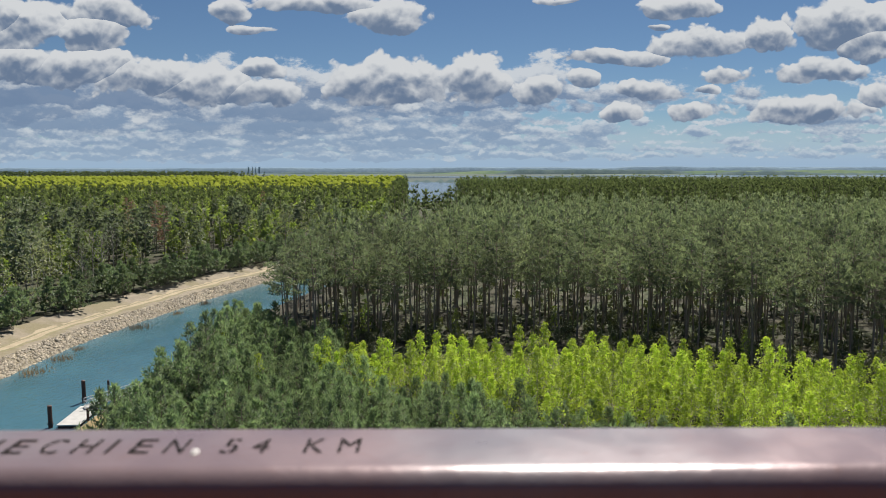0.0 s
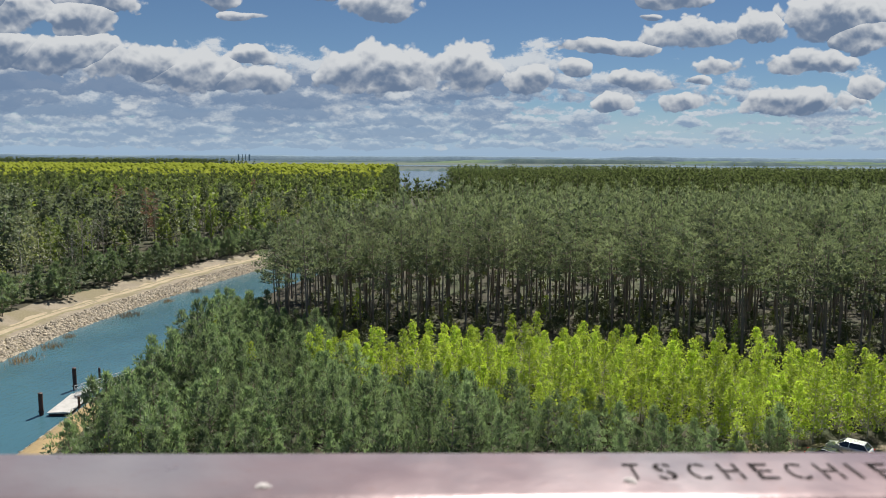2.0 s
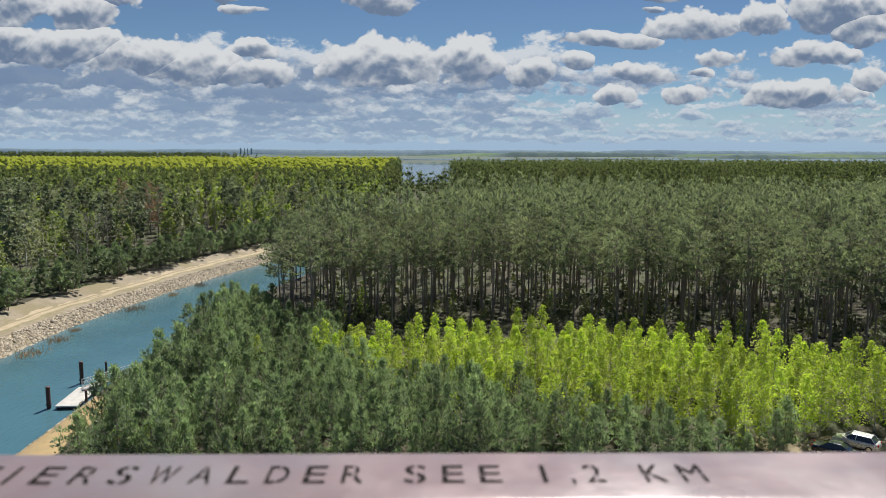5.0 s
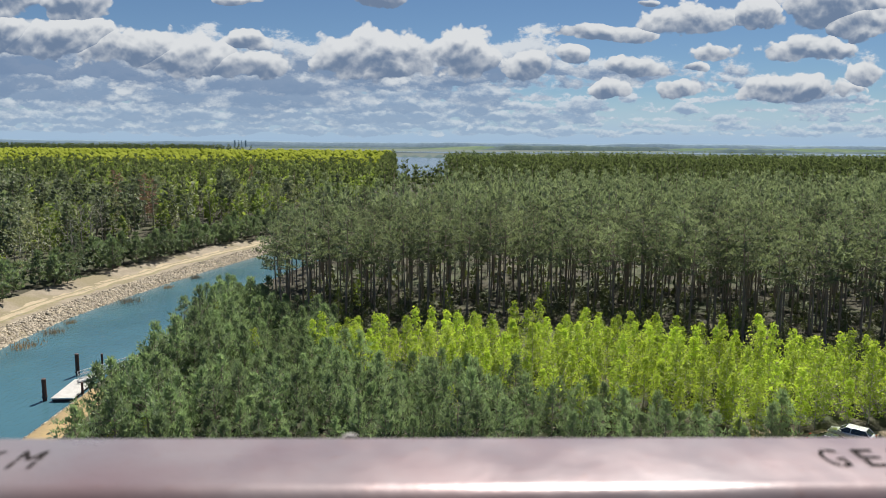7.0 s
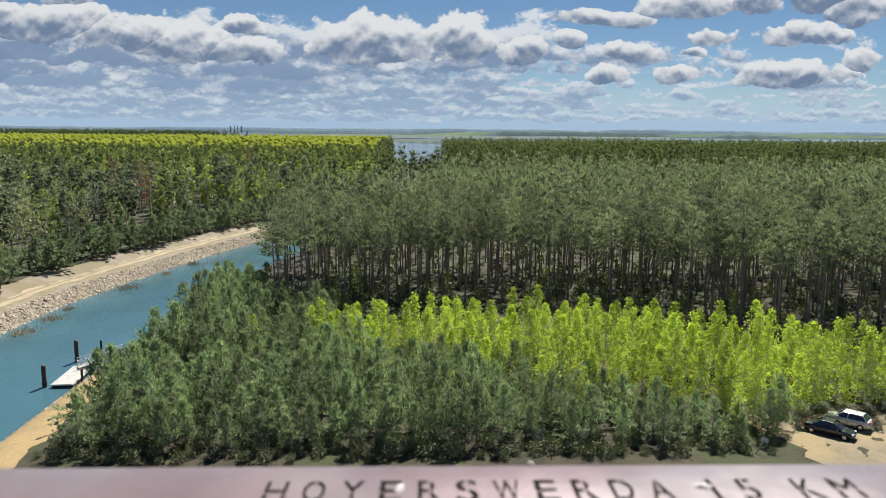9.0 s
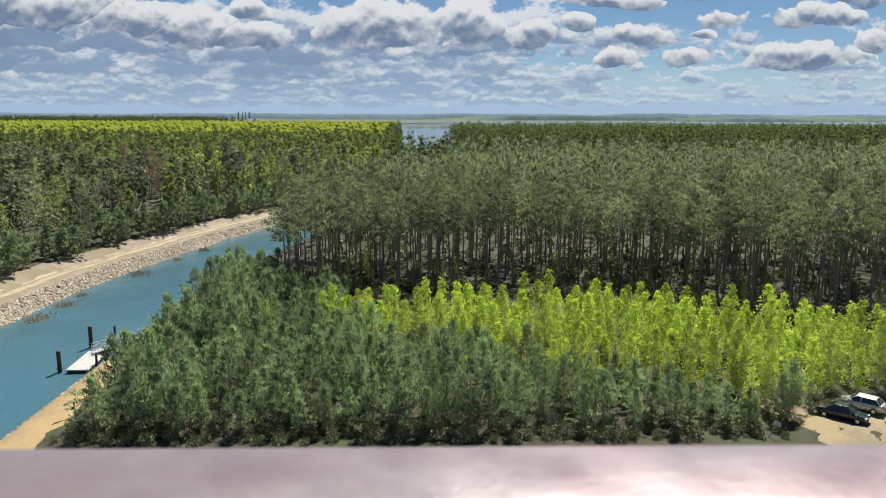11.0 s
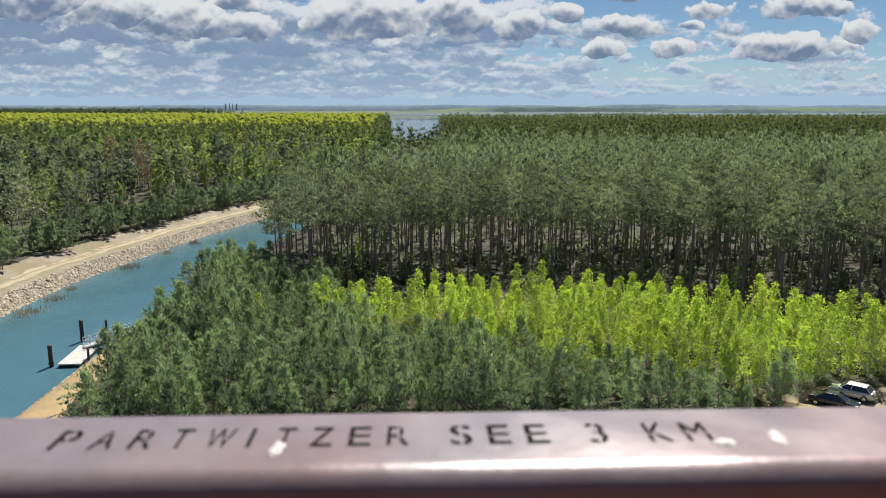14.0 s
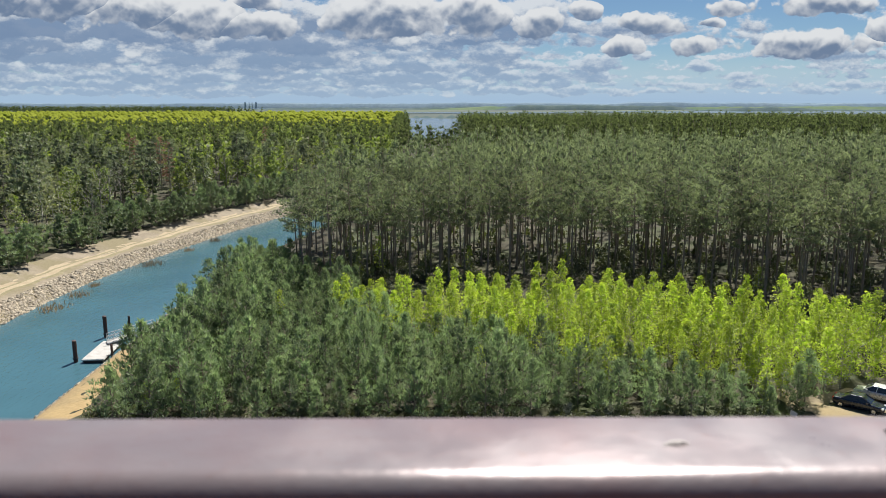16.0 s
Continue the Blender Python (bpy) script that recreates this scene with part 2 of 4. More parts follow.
# Floor colours kept extra dark to carry the shade under the trees.
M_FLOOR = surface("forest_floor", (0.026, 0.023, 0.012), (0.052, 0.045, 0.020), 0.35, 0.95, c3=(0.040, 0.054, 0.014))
M_SAND = surface("sand", (0.28, 0.235, 0.175), (0.22, 0.185, 0.135), 0.4, 0.95, c3=(0.20, 0.17, 0.10))
M_ROAD = surface("sand_track", (0.40, 0.33, 0.225), (0.34, 0.275, 0.185), 0.5, 0.95, bump=0.2)
M_VERGE = surface("dry_grass", (0.25, 0.215, 0.13), (0.19, 0.17, 0.09), 0.8, 0.95)
M_PATH = surface("ochre_path", (0.36, 0.26, 0.125), (0.29, 0.215, 0.11), 0.3, 0.95, bump=0.2)
M_LOT = surface("gravel_lot", (0.25, 0.205, 0.13), (0.20, 0.165, 0.11), 0.5, 0.95, c3=(0.30, 0.235, 0.125))
M_FIELD = surface("meadow", (0.045, 0.075, 0.06), (0.085, 0.12, 0.075), 0.004, 0.95, bump=0.0, c3=(0.04, 0.06, 0.06))
M_BED = surface("canal_bed", (0.20, 0.17, 0.12), (0.15, 0.13, 0.09), 0.5, 0.95)
M_STONE = surface("riprap_stone", (0.35, 0.30, 0.225), (0.28, 0.245, 0.195), 0.8, 0.9, per_piece=0.35)
M_WATER = water_material("canal_water", (0.055, 0.130, 0.165), 1.8, 0.7, 0.12)
M_LAKE = water_material("lake_water", (0.05, 0.09, 0.12), 0.4, 0.5, 0.12)
M_PINE = foliage("pine_needles", (0.105, 0.138, 0.085), (0.215, 0.245, 0.165), (1.3, 1.35, 0.85), 0.45, spread=0.42, sheen=0.04)
M_YOUNG = foliage("young_pine_needles", (0.100, 0.158, 0.085), (0.250, 0.318, 0.195), (1.35, 1.4, 0.9), 0.50, 0.45, spread=0.4, sheen=0.06)
M_ROW = foliage("roadside_needles", (0.100, 0.155, 0.090), (0.195, 0.250, 0.145), (1.3, 1.35, 0.85), 0.50, 0.25, spread=0.35, sheen=0.06)
M_BIRCH = foliage("birch_leaves", (0.25, 0.35, 0.040), (0.42, 0.49, 0.085), (1.45, 1.5, 0.8), 0.52, 0.35, spread=0.3, sheen=0.06)
M_MIXED = foliage("mixed_leaves", (0.15, 0.21, 0.05), (0.25, 0.31, 0.09), (1.3, 1.35, 0.6), 0.5, 0.1)
M_PALE = foliage("pale_spring_leaves", (0.22, 0.25, 0.13), (0.30, 0.32, 0.18), (1.2, 1.2, 0.8), 0.4, 0.1)
M_DEAD = foliage("dead_needles", (0.30, 0.165, 0.115), (0.40, 0.24, 0.17), (1.1, 1.0, 0.8), 0.25, 0.1)
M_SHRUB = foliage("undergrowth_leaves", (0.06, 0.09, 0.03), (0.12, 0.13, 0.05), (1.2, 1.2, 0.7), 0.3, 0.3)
M_BLOSSOM = foliage("white_blossom", (0.45, 0.45, 0.38), (0.6, 0.6, 0.5), (1, 1, 1), 0.3, 0.3)
M_REED = foliage("dry_reed", (0.22, 0.15, 0.08), (0.30, 0.21, 0.12), (1.0, 1.0, 0.8), 0.3, 0.3)
M_FARYEL = foliage("far_birch_crowns", (0.18, 0.215, 0.028), (0.25, 0.28, 0.05), (1.3, 1.3, 0.5), 0.35, 0.008, sheen=0.0)
M_FARWOOD = foliage("far_pine_crowns", (0.095, 0.130, 0.068), (0.190, 0.225, 0.118), (1.3, 1.35, 0.8), 0.50, 0.07, sheen=0.0)
M_BARK = surface("pine_bark", (0.24, 0.20, 0.175), (0.34, 0.275, 0.23), 2.0, 0.95)
M_WHITEBARK = surface("birch_bark", (0.55, 0.53, 0.48), (0.38, 0.36, 0.32), 3.0, 0.8)
M_GREYWOOD = surface("bare_grey_wood", (0.34, 0.31, 0.27), (0.44, 0.40, 0.36), 2.0, 0.9)


# ---- mesh helpers ----
def mesh_object(name, verts, faces, mats, parent=None, index=None, smooth=False):
    me = bpy.data.meshes.new(name)
    verts, faces = np.asarray(verts, dtype=np.float32), np.asarray(faces, dtype=np.int32)
    k = faces.shape[1]
    me.vertices.add(len(verts)); me.loops.add(faces.size); me.polygons.add(len(faces))
    me.vertices.foreach_set("co", verts.ravel())
    me.loops.foreach_set("vertex_index", faces.ravel())
    me.polygons.foreach_set("loop_start", np.arange(0, faces.size, k, dtype=np.int32))
    for m in (mats if isinstance(mats, (list, tuple)) else [mats]): me.materials.append(m)
    if index is not None: me.polygons.foreach_set("material_index", np.asarray(index, dtype=np.int32))
    if smooth: me.polygons.foreach_set("use_smooth", np.ones(len(faces), dtype=bool))
    me.update(calc_edges=True)
    ob = new(name, me)
    if parent is not None: ob.parent = parent
    return ob

def part(name, bm, mat, parent=None, label=""):
    me = bpy.data.meshes.new(name)
    bm.to_mesh(me); bm.free()
    me.materials.append(mat)
    ob = new(name, me)
    if parent is not None: ob.parent = parent
    return tagged(ob, label) if label else ob

def box(bm, x0, x1, y0, y1, z0, z1, m=None):
    r = bmesh.ops.create_cube(bm, size=1.0, matrix=Matrix.Translation(((x0 + x1) / 2, (y0 + y1) / 2, (z0 + z1) / 2)) @ Matrix.Diagonal((x1 - x0, y1 - y0, z1 - z0, 1)))
    if m: bmesh.ops.transform(bm, matrix=m, verts=r["verts"])
    return r["verts"]

def rod(bm, a, b, r0, r1=None, n=8):
    a, b = Vector(a), Vector(b)
    d = b - a
    bmesh.ops.create_cone(bm, cap_ends=True, segments=n, radius1=r0, radius2=r0 if r1 is None else r1, depth=d.length,
                          matrix=Matrix.Translation((a + b) / 2) @ d.to_track_quat("Z", "Y").to_matrix().to_4x4())


# ---- ground ----
WATER = -1.5
def bank(y):
    """x of the water's edge on the far bank of the canal."""
    return np.interp(y, [-80, 100, 118, 128, 138, 148, 161, 180, 203, 222, 250, 310], [-66.0, -66.0, -65.9, -65.3, -64.1, -62.3, -59.6, -55.2, -48.4, -41.5, -30.0, -4.0])
CANAL = 22.4

def wave(x, y, s):
    return np.sin(x * s * 1.3 + 1.7 * np.sin(y * s * 0.7)) * np.cos(y * s + 0.9 * np.sin(x * s * 0.6))

def height(x, y):
    x, y = np.asarray(x, dtype=float), np.asarray(y, dtype=float)
    s = x - bank(y)
    s = np.where(y > 305, 60.0, s)                         # the canal's cut ends in the forest
    far = np.interp(-s, [-3.0, 0.0, 3.2, 4.2, 8.5, 11.5, 30], [-3.0, WATER, 0.15, 0.3, 0.4, 1.3, 1.5])
    near = np.interp(s - CANAL, [-3.0, 0.0, 2.2, 6.5, 9, 40], [-3.0, WATER, 0.3, 0.45, 0.8, 1.0])
    h = np.where(s < CANAL / 2, far, near)
    out = np.clip((np.abs(s - CANAL / 2) - 18) / 20, 0, 1)
    return h + out * (0.12 * wave(x, y, 0.25) + 0.06 * wave(y, x, 0.9)) + 0.04 * wave(x, y, 1.7) * (np.abs(s - CANAL / 2) > 11.5)

xs = np.concatenate([-np.geomspace(4900, 130, 24), np.arange(-122, 92, 1.4), np.geomspace(95, 4900, 26)])
ys = np.concatenate([np.array([-4900, -1500, -400, -120, -40, 0, 25]), np.arange(40, 260, 1.7), np.geomspace(265, 4900, 40)])
gx, gy = np.meshgrid(xs, ys)
gv = np.stack([gx, gy, height(gx, gy)], -1).reshape(-1, 3)
nx, ny = len(xs), len(ys)
ii = (np.arange(ny - 1)[:, None] * nx + np.arange(nx - 1)[None, :]).ravel()
gf = np.stack([ii, ii + 1, ii + nx + 1, ii + nx], -1)
cx, cy = gv[gf, 0].mean(1), gv[gf, 1].mean(1)
sc = np.where(cy > 305, 60.0, cx - bank(cy))
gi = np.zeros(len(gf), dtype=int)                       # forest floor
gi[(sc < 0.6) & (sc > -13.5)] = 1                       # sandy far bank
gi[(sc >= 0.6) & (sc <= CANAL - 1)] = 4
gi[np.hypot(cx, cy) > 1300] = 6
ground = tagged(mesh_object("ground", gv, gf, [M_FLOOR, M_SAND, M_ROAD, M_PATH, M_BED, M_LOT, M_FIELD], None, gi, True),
                "sandy forest floor with banks, a track and a gravel lot", "ground", kind="structure")
def strip(name, s0, s1, y0, y1, mat, label, lift, wob=0.35):
    """A band of ground that follows the canal, from s0 to s1 metres off the far bank's edge."""
    y = np.arange(y0, y1, 1.6)
    edge = wob * (0.6 * np.sin(y * 0.31) + 0.4 * np.sin(y * 0.83 + 1))
    fade = np.clip(np.minimum(y - y0, y1 - y) / 8 + 0.1, 0, 1)
    cols = 7
    v = np.array([[(x, yy_, float(height(x, yy_)) + lift * (1 if 0 < j < cols - 1 else -1)) for j, x in enumerate(np.linspace(b + s0 + e, b + s0 + e + (s1 - s0 + 0.7 * e) * fd, cols))] for b, yy_, e, fd in zip(bank(y), y, edge, fade)]).reshape(-1, 3)
    f = np.array([(i * cols + j, i * cols + j + 1, (i + 1) * cols + j + 1, (i + 1) * cols + j) for i in range(len(y) - 1) for j in range(cols - 1)])
    return tagged(mesh_object(name, v, f, mat, smooth=True), label, "road", kind="structure")
strip("road", -9.3, -5.0, 60, 300, M_ROAD, "pale sandy track along the canal", 0.03)
strip("path", CANAL + 1.2, CANAL + 6.6, 30, 90, M_PATH, "ochre sand path beside the canal", 0.03)
strip("verge", -6.0, -4.9, 60, 300, M_VERGE, "thin dry grass verge beside the track", 0.05, 0.5)
strip("verge", -8.0, -7.2, 60, 300, M_VERGE, "thin dry grass strip in the middle of the track", 0.05, 0.2)
wy = np.concatenate([np.arange(-60, 300, 4.0)])
wv = np.concatenate([np.stack([bank(wy) - 0.4, wy, np.full_like(wy, WATER)], -1), np.stack([bank(wy) + CANAL + 0.4, wy, np.full_like(wy, WATER)], -1)])
k = len(wy)
wf = np.array([(i, i + k, i + k + 1, i + 1) for i in range(k - 1)])
tagged(mesh_object("water", wv, wf, M_WATER), "rippled blue-green canal water", "water", kind="structure")

def gravel_lot():
    """The parking ground, with a worn, wavy edge."""
    y = np.arange(26, 73.2, 0.8)
    left = 33.5 - 0.3 * (y - 64) + 0.6 * np.sin(y * 0.9) + 0.35 * np.sin(y * 2.3)
    w = np.linspace(0, 1, 26)
    x = left[:, None] + (62 - left)[:, None] * w[None, :]
    yy2 = y[:, None] + 0.5 * np.sin(x * 0.8) + 0.25 * np.sin(x * 2.1)
    v = np.stack([x, yy2, height(x, yy2) + 0.035], -1).reshape(-1, 3)
    c = len(w)
    f = np.array([(i * c + j, i * c + j + 1, (i + 1) * c + j + 1, (i + 1) * c + j) for i in range(len(y) - 1) for j in range(c - 1)])
    return tagged(mesh_object("pavement", v, f, M_LOT, smooth=True), "tan gravel parking ground beside the birches", "parking lot", kind="structure")
gravel_lot()

def lake(cx, cy, rx, ry, z, label):
    a = np.linspace(0, 2 * np.pi, 73)[:-1]
    r = 1 + 0.10 * np.sin(3 * a + cx) + 0.05 * np.sin(7 * a + cy)
    v = np.stack([cx + rx * r * np.cos(a), cy + ry * r * np.sin(a), np.full_like(a, z)], -1)
    v = np.concatenate([[[cx, cy, z]], v])
    f = np.array([(0, 1 + i, 1 + (i + 1) % 72) for i in range(72)])
    return tagged(mesh_object("water", v, f, M_LAKE), label, "lake", kind="structure")
lake(-22, 1000, 110, 430, 1.9, "pale blue lake between woods")
lake(-560, 4150, 800, 420, 1.9, "thin strip of a distant lake")
lake(1080, 2450, 620, 330, 1.9, "long bright lake beyond the pine forest")
lake(150, 2300, 330, 160, 1.9, "distant narrow lake arm")


# ---- trees ----
def tube(pts, radii, n=6):
    """A tapered limb through points; quads."""
    pts = np.asarray(pts, dtype=float)
    d = np.gradient(pts, axis=0)
    d /= np.linalg.norm(d, axis=1)[:, None] + 1e-9
    ref = np.where(np.abs(d[:, 2:3]) > 0.9, np.array([[1.0, 0, 0]]), np.array([[0, 0, 1.0]]))
    s = np.cross(d, ref); s /= np.linalg.norm(s, axis=1)[:, None]
    t = np.cross(d, s)
    a = np.arange(n) * 2 * np.pi / n
    v = pts[:, None] + np.asarray(radii)[:, None, None] * (s[:, None] * np.cos(a)[None, :, None] + t[:, None] * np.sin(a)[None, :, None])
    f = []
    for i in range(len(pts) - 1):
        for j in range(n):
            f.append((i * n + j, i * n + (j + 1) % n, (i + 1) * n + (j + 1) % n, (i + 1) * n + j))
    return v.reshape(-1, 3), np.array(f)

def gather(pieces):
    vs, fs, o = [], [], 0
    for v, f in pieces:
        vs.append(v); fs.append(np.asarray(f) + o); o += len(v)
    return np.concatenate(vs), np.concatenate(fs)

def blades(rng, c, out, size, count, width, up=0.35, spread=0.9):
    """Tapered leaf blades in tufts: count for each centre c, round the direction out. Triangles."""
    n = len(c)
    c, out, size = np.repeat(c, count, 0), np.repeat(out, count, 0), np.repeat(size, count)[:, None]
    d = out + rng.normal(0, spread, (n * count, 3)); d[:, 2] += up
    d /= np.linalg.norm(d, axis=1)[:, None] + 1e-9
    s = np.cross(d, rng.normal(0, 1, (n * count, 3))); s /= np.linalg.norm(s, axis=1)[:, None] + 1e-9
    L = size * rng.uniform(0.7, 1.25, (n * count, 1))
    c = c + d * L * -0.15
    v = np.stack([c - s * L * width, c + s * L * width, c + d * L], 1).reshape(-1, 3)
    return v, np.arange(n * count * 3).reshape(-1, 3)

def leaves(rng, c, size):
    """Single leaves or small sprays: one bent quad each, as two triangles."""
    n = len(c)
    d = rng.normal(0, 1, (n, 3)); d[:, 2] -= 0.4; d /= np.linalg.norm(d, axis=1)[:, None]
    s = np.cross(d, rng.normal(0, 1, (n, 3))); s /= np.linalg.norm(s, axis=1)[:, None]
    L = (size * rng.uniform(0.7, 1.3, n))[:, None]
    v = np.stack([c, c + d * L * 0.5 + s * L * 0.33, c + d * L, c + d * L * 0.5 - s * L * 0.33], 1).reshape(-1, 3)
    o = np.arange(n)[:, None] * 4
    return v, np.concatenate([o + np.array([[0, 1, 2]]), o + np.array([[0, 2, 3]])])

def limb_tree(rng, H, base, profile, n_branch, droop, trunk_r, lean=0.02, limb_n=3):
    """Trunk and limbs. Returns the wood (quads) and the limbs' points, directions and sizes."""
    z = np.linspace(-0.3, H, 9)
    wob = np.cumsum(rng.normal(0, lean, (9, 2)), 0) * H / 9
    wob -= wob[0]
    tp = np.column_stack([wob, z])
    wood = [tube(tp, np.interp(z, [-0.3, 0.5, H * 0.6, H], [trunk_r * 1.35, trunk_r, trunk_r * 0.62, trunk_r * 0.12]), 7)]
    limbs = []
    for i in range(n_branch):
        t = (i + rng.uniform(0.1, 0.9)) / n_branch
        zz = H * (base + (0.985 - base) * t)
        L = profile(t) * rng.uniform(0.7, 1.2)
        az = i * 2.4 + rng.uniform(-0.5, 0.5)
        rise = droop(t) + rng.uniform(-0.12, 0.12)
        p0 = np.array([np.interp(zz, z, tp[:, 0]), np.interp(zz, z, tp[:, 1]), zz])
        k = np.linspace(0, 1, 4)
        pts = p0 + np.column_stack([np.cos(az) * L * k, np.sin(az) * L * k, L * (rise * k + 0.22 * k * k)])
        wood.append(tube(pts[[0, 2, 3]], np.array([0.022 + 0.012 * L, 0.015 + 0.004 * L, 0.008]), limb_n))
        limbs.append((pts, L))
    return gather(wood), limbs

ICO_V = np.array([(0, -1, 1.618), (0, 1, 1.618), (0, -1, -1.618), (0, 1, -1.618), (-1, 1.618, 0), (1, 1.618, 0), (-1, -1.618, 0), (1, -1.618, 0), (1.618, 0, -1), (1.618, 0, 1), (-1.618, 0, -1), (-1.618, 0, 1)]) / 1.902
ICO_F = np.array([(a, b, c) for a in range(12) for b in range(a) for c in range(b) if max(np.linalg.norm(ICO_V[p] - ICO_V[q]) for p, q in ((a, b), (b, c), (a, c))) < 1.1])

def clumps(rng, c, r, flat, sprays, size, width=0.15, up=0.5, core=0.62, spread=0.45, leafy=False):
    """Dense bunches of shoots: an uneven shaded heart in each, with sprays standing out of it. Triangles."""
    n = len(c)
    sq = np.array([1, 1, flat])
    heart = c[:, None] + ICO_V[None] * rng.uniform(0.6, 1.15, (n, 12, 1)) * (r * core)[:, None, None] * sq
    hv, hf = heart.reshape(-1, 3), (np.arange(n)[:, None, None] * 12 + ICO_F[None]).reshape(-1, 3)
    o = rng.normal(0, 1, (n, sprays, 3)); o /= np.linalg.norm(o, axis=2)[:, :, None]
    o[:, :, 2] = np.where(o[:, :, 2] < -0.3, -o[:, :, 2], o[:, :, 2])
    p = (c[:, None] + o * r[:, None, None] * rng.uniform(0.55, 1.0, (n, sprays, 1)) * sq).reshape(-1, 3)
    if leafy: lv, lf = leaves(rng, p, np.full(len(p), size))
    else: lv, lf = blades(rng, p, o.reshape(-1, 3), np.full(len(p), size), 1, width, up, spread)
    return (lv, lf) if core == 0 else gather([(hv, hf), (lv, lf)])

def on_limbs(rng, limbs, step, start, r0, r1, side=0.22):
    """Places and radii of clumps along the limbs."""
    c, r = [], []
    for pts, L in limbs:
        axis = pts[3] - pts[0]
        across = np.cross(axis, [0, 0, 1.0])
        for k in np.linspace(start, 0.97, max(1, int(round(L / step)))):
            p = np.array([np.interp(k * 3, np.arange(4), pts[:, j]) for j in range(3)])
            c.append(p + across * rng.normal(0, side)); r.append((r0 + r1 * L) * rng.uniform(0.75, 1.25))
    return np.array(c), np.array(r)

def thing(name, wood, wood_mat, crown, crown_mat, label, group, category="tree", smooth=True):
    root = new(name)
    root.empty_display_size = 0.2
    tagged(root, label, category, group)
    v, f = wood                                          # the trunk comes first, nine rings of seven
    mesh_object("trunk", v[:63], f[:56], wood_mat, root, smooth=smooth)
    tagged(mesh_object("branchwork", v[63:], f[56:] - 63, wood_mat, root, smooth=smooth), kind="stuff")
    if crown is not None: mesh_object("crown", *crown, crown_mat, root)
    return root

def tall_pine(seed, H, sprays=22, size=0.50, base=0.54, reach=2.7, step=1.15, r0=0.46, r1=0.14, core=0.42):
    rng = np.random.default_rng(seed)
    prof = lambda t: reach * np.interp(t, [0, 0.15, 0.5, 0.85, 1], [0.70, 1.0, 0.92, 0.55, 0.20])
    wood, limbs = limb_tree(rng, H, base, prof, 22, lambda t: -0.05 + 0.75 * t * t, 0.165)
    c, r = on_limbs(rng, limbs, step, 0.55, r0, r1)
    dead = []
    for _ in range(7):                                   # dead snags below the crown
        zz, az, L = rng.uniform(0.25, base) * H, rng.uniform(0, 6.28), rng.uniform(0.4, 1.3)
        p = np.array([[0, 0, zz], [np.cos(az) * L * 0.5, np.sin(az) * L * 0.5, zz - 0.03 * L], [np.cos(az) * L, np.sin(az) * L, zz - 0.15 * L]])
        dead.append(tube(p, [0.025, 0.018, 0.006], 3))
    return gather([wood, *dead]), clumps(rng, c, r, 0.55, sprays, size, 0.17, 0.55, core)

def young_pine(seed, H, sprays=26, size=0.44, step=0.95, core=0.36, wide=0.28):
    rng = np.random.default_rng(seed)
    prof = lambda t: H * wide * np.interp(t, [0, 0.2, 0.6, 1], [0.85, 1.0, 0.78, 0.10])
    wood, limbs = limb_tree(rng, H, 0.08, prof, 30, lambda t: 0.05 + 0.6 * t, 0.07)
    c, r = on_limbs(rng, limbs, step, 0.50, 0.34, 0.12)
    return wood, clumps(rng, c, r, 0.85, sprays, size, 0.13, 0.8, core, 0.40)

def birch(seed, H, sprays=28, leaf=0.28, wide=0.19, base=0.08, boughs=30, r0=0.46, r1=0.22, core=0, step=1.2):
    rng = np.random.default_rng(seed)
    prof = lambda t: H * wide * np.interp(t, [0, 0.25, 0.6, 1], [0.8, 1.0, 0.75, 0.10])
    wood, limbs = limb_tree(rng, H, base, prof, boughs, lambda t: 0.30 + 0.35 * t, 0.06, 0.03)
    c, r = on_limbs(rng, limbs, step, 0.50, r0, r1)
    return wood, clumps(rng, c, r, 1.15, sprays, leaf, core=core, leafy=True)

def bare_tree(seed, H):
    rng = np.random.default_rng(seed)
    prof = lambda t: 2.6 * np.interp(t, [0, 0.4, 1], [0.6, 1.0, 0.3])
    wood, limbs = limb_tree(rng, H, 0.35, prof, 16, lambda t: 0.7 + 0.6 * t, 0.13, 0.05, 4)
    more = []
    for pts, L in limbs:
        for k in (0.4, 0.65, 0.85):
            p = pts[0] + (pts[3] - pts[0]) * k
            q = p + rng.normal(0, 0.35, 3) * L + np.array([0, 0, 0.4 * L])
            more.append(tube([p, (p + q) / 2 + 0.05, q], [0.022, 0.014, 0.005], 3))
    return gather([wood, *more]), None

def scatter(rng, n_try, x0, x1, y0, y1, inside, gap):
    """Places at least gap apart inside a stretch of ground."""
    got, cell = [], {}
    for _ in range(n_try):
        x, y = rng.uniform(x0, x1), rng.uniform(y0, y1)
        if not inside(x, y): continue
        i, j = int(x // gap), int(y // gap)
        if any((x - a) ** 2 + (y - b) ** 2 < gap * gap for p in (i - 1, i, i + 1) for q in (j - 1, j, j + 1) for a, b in cell.get((p, q), ())): continue
        cell.setdefault((i, j), []).append((x, y)); got.append((x, y))
    return got

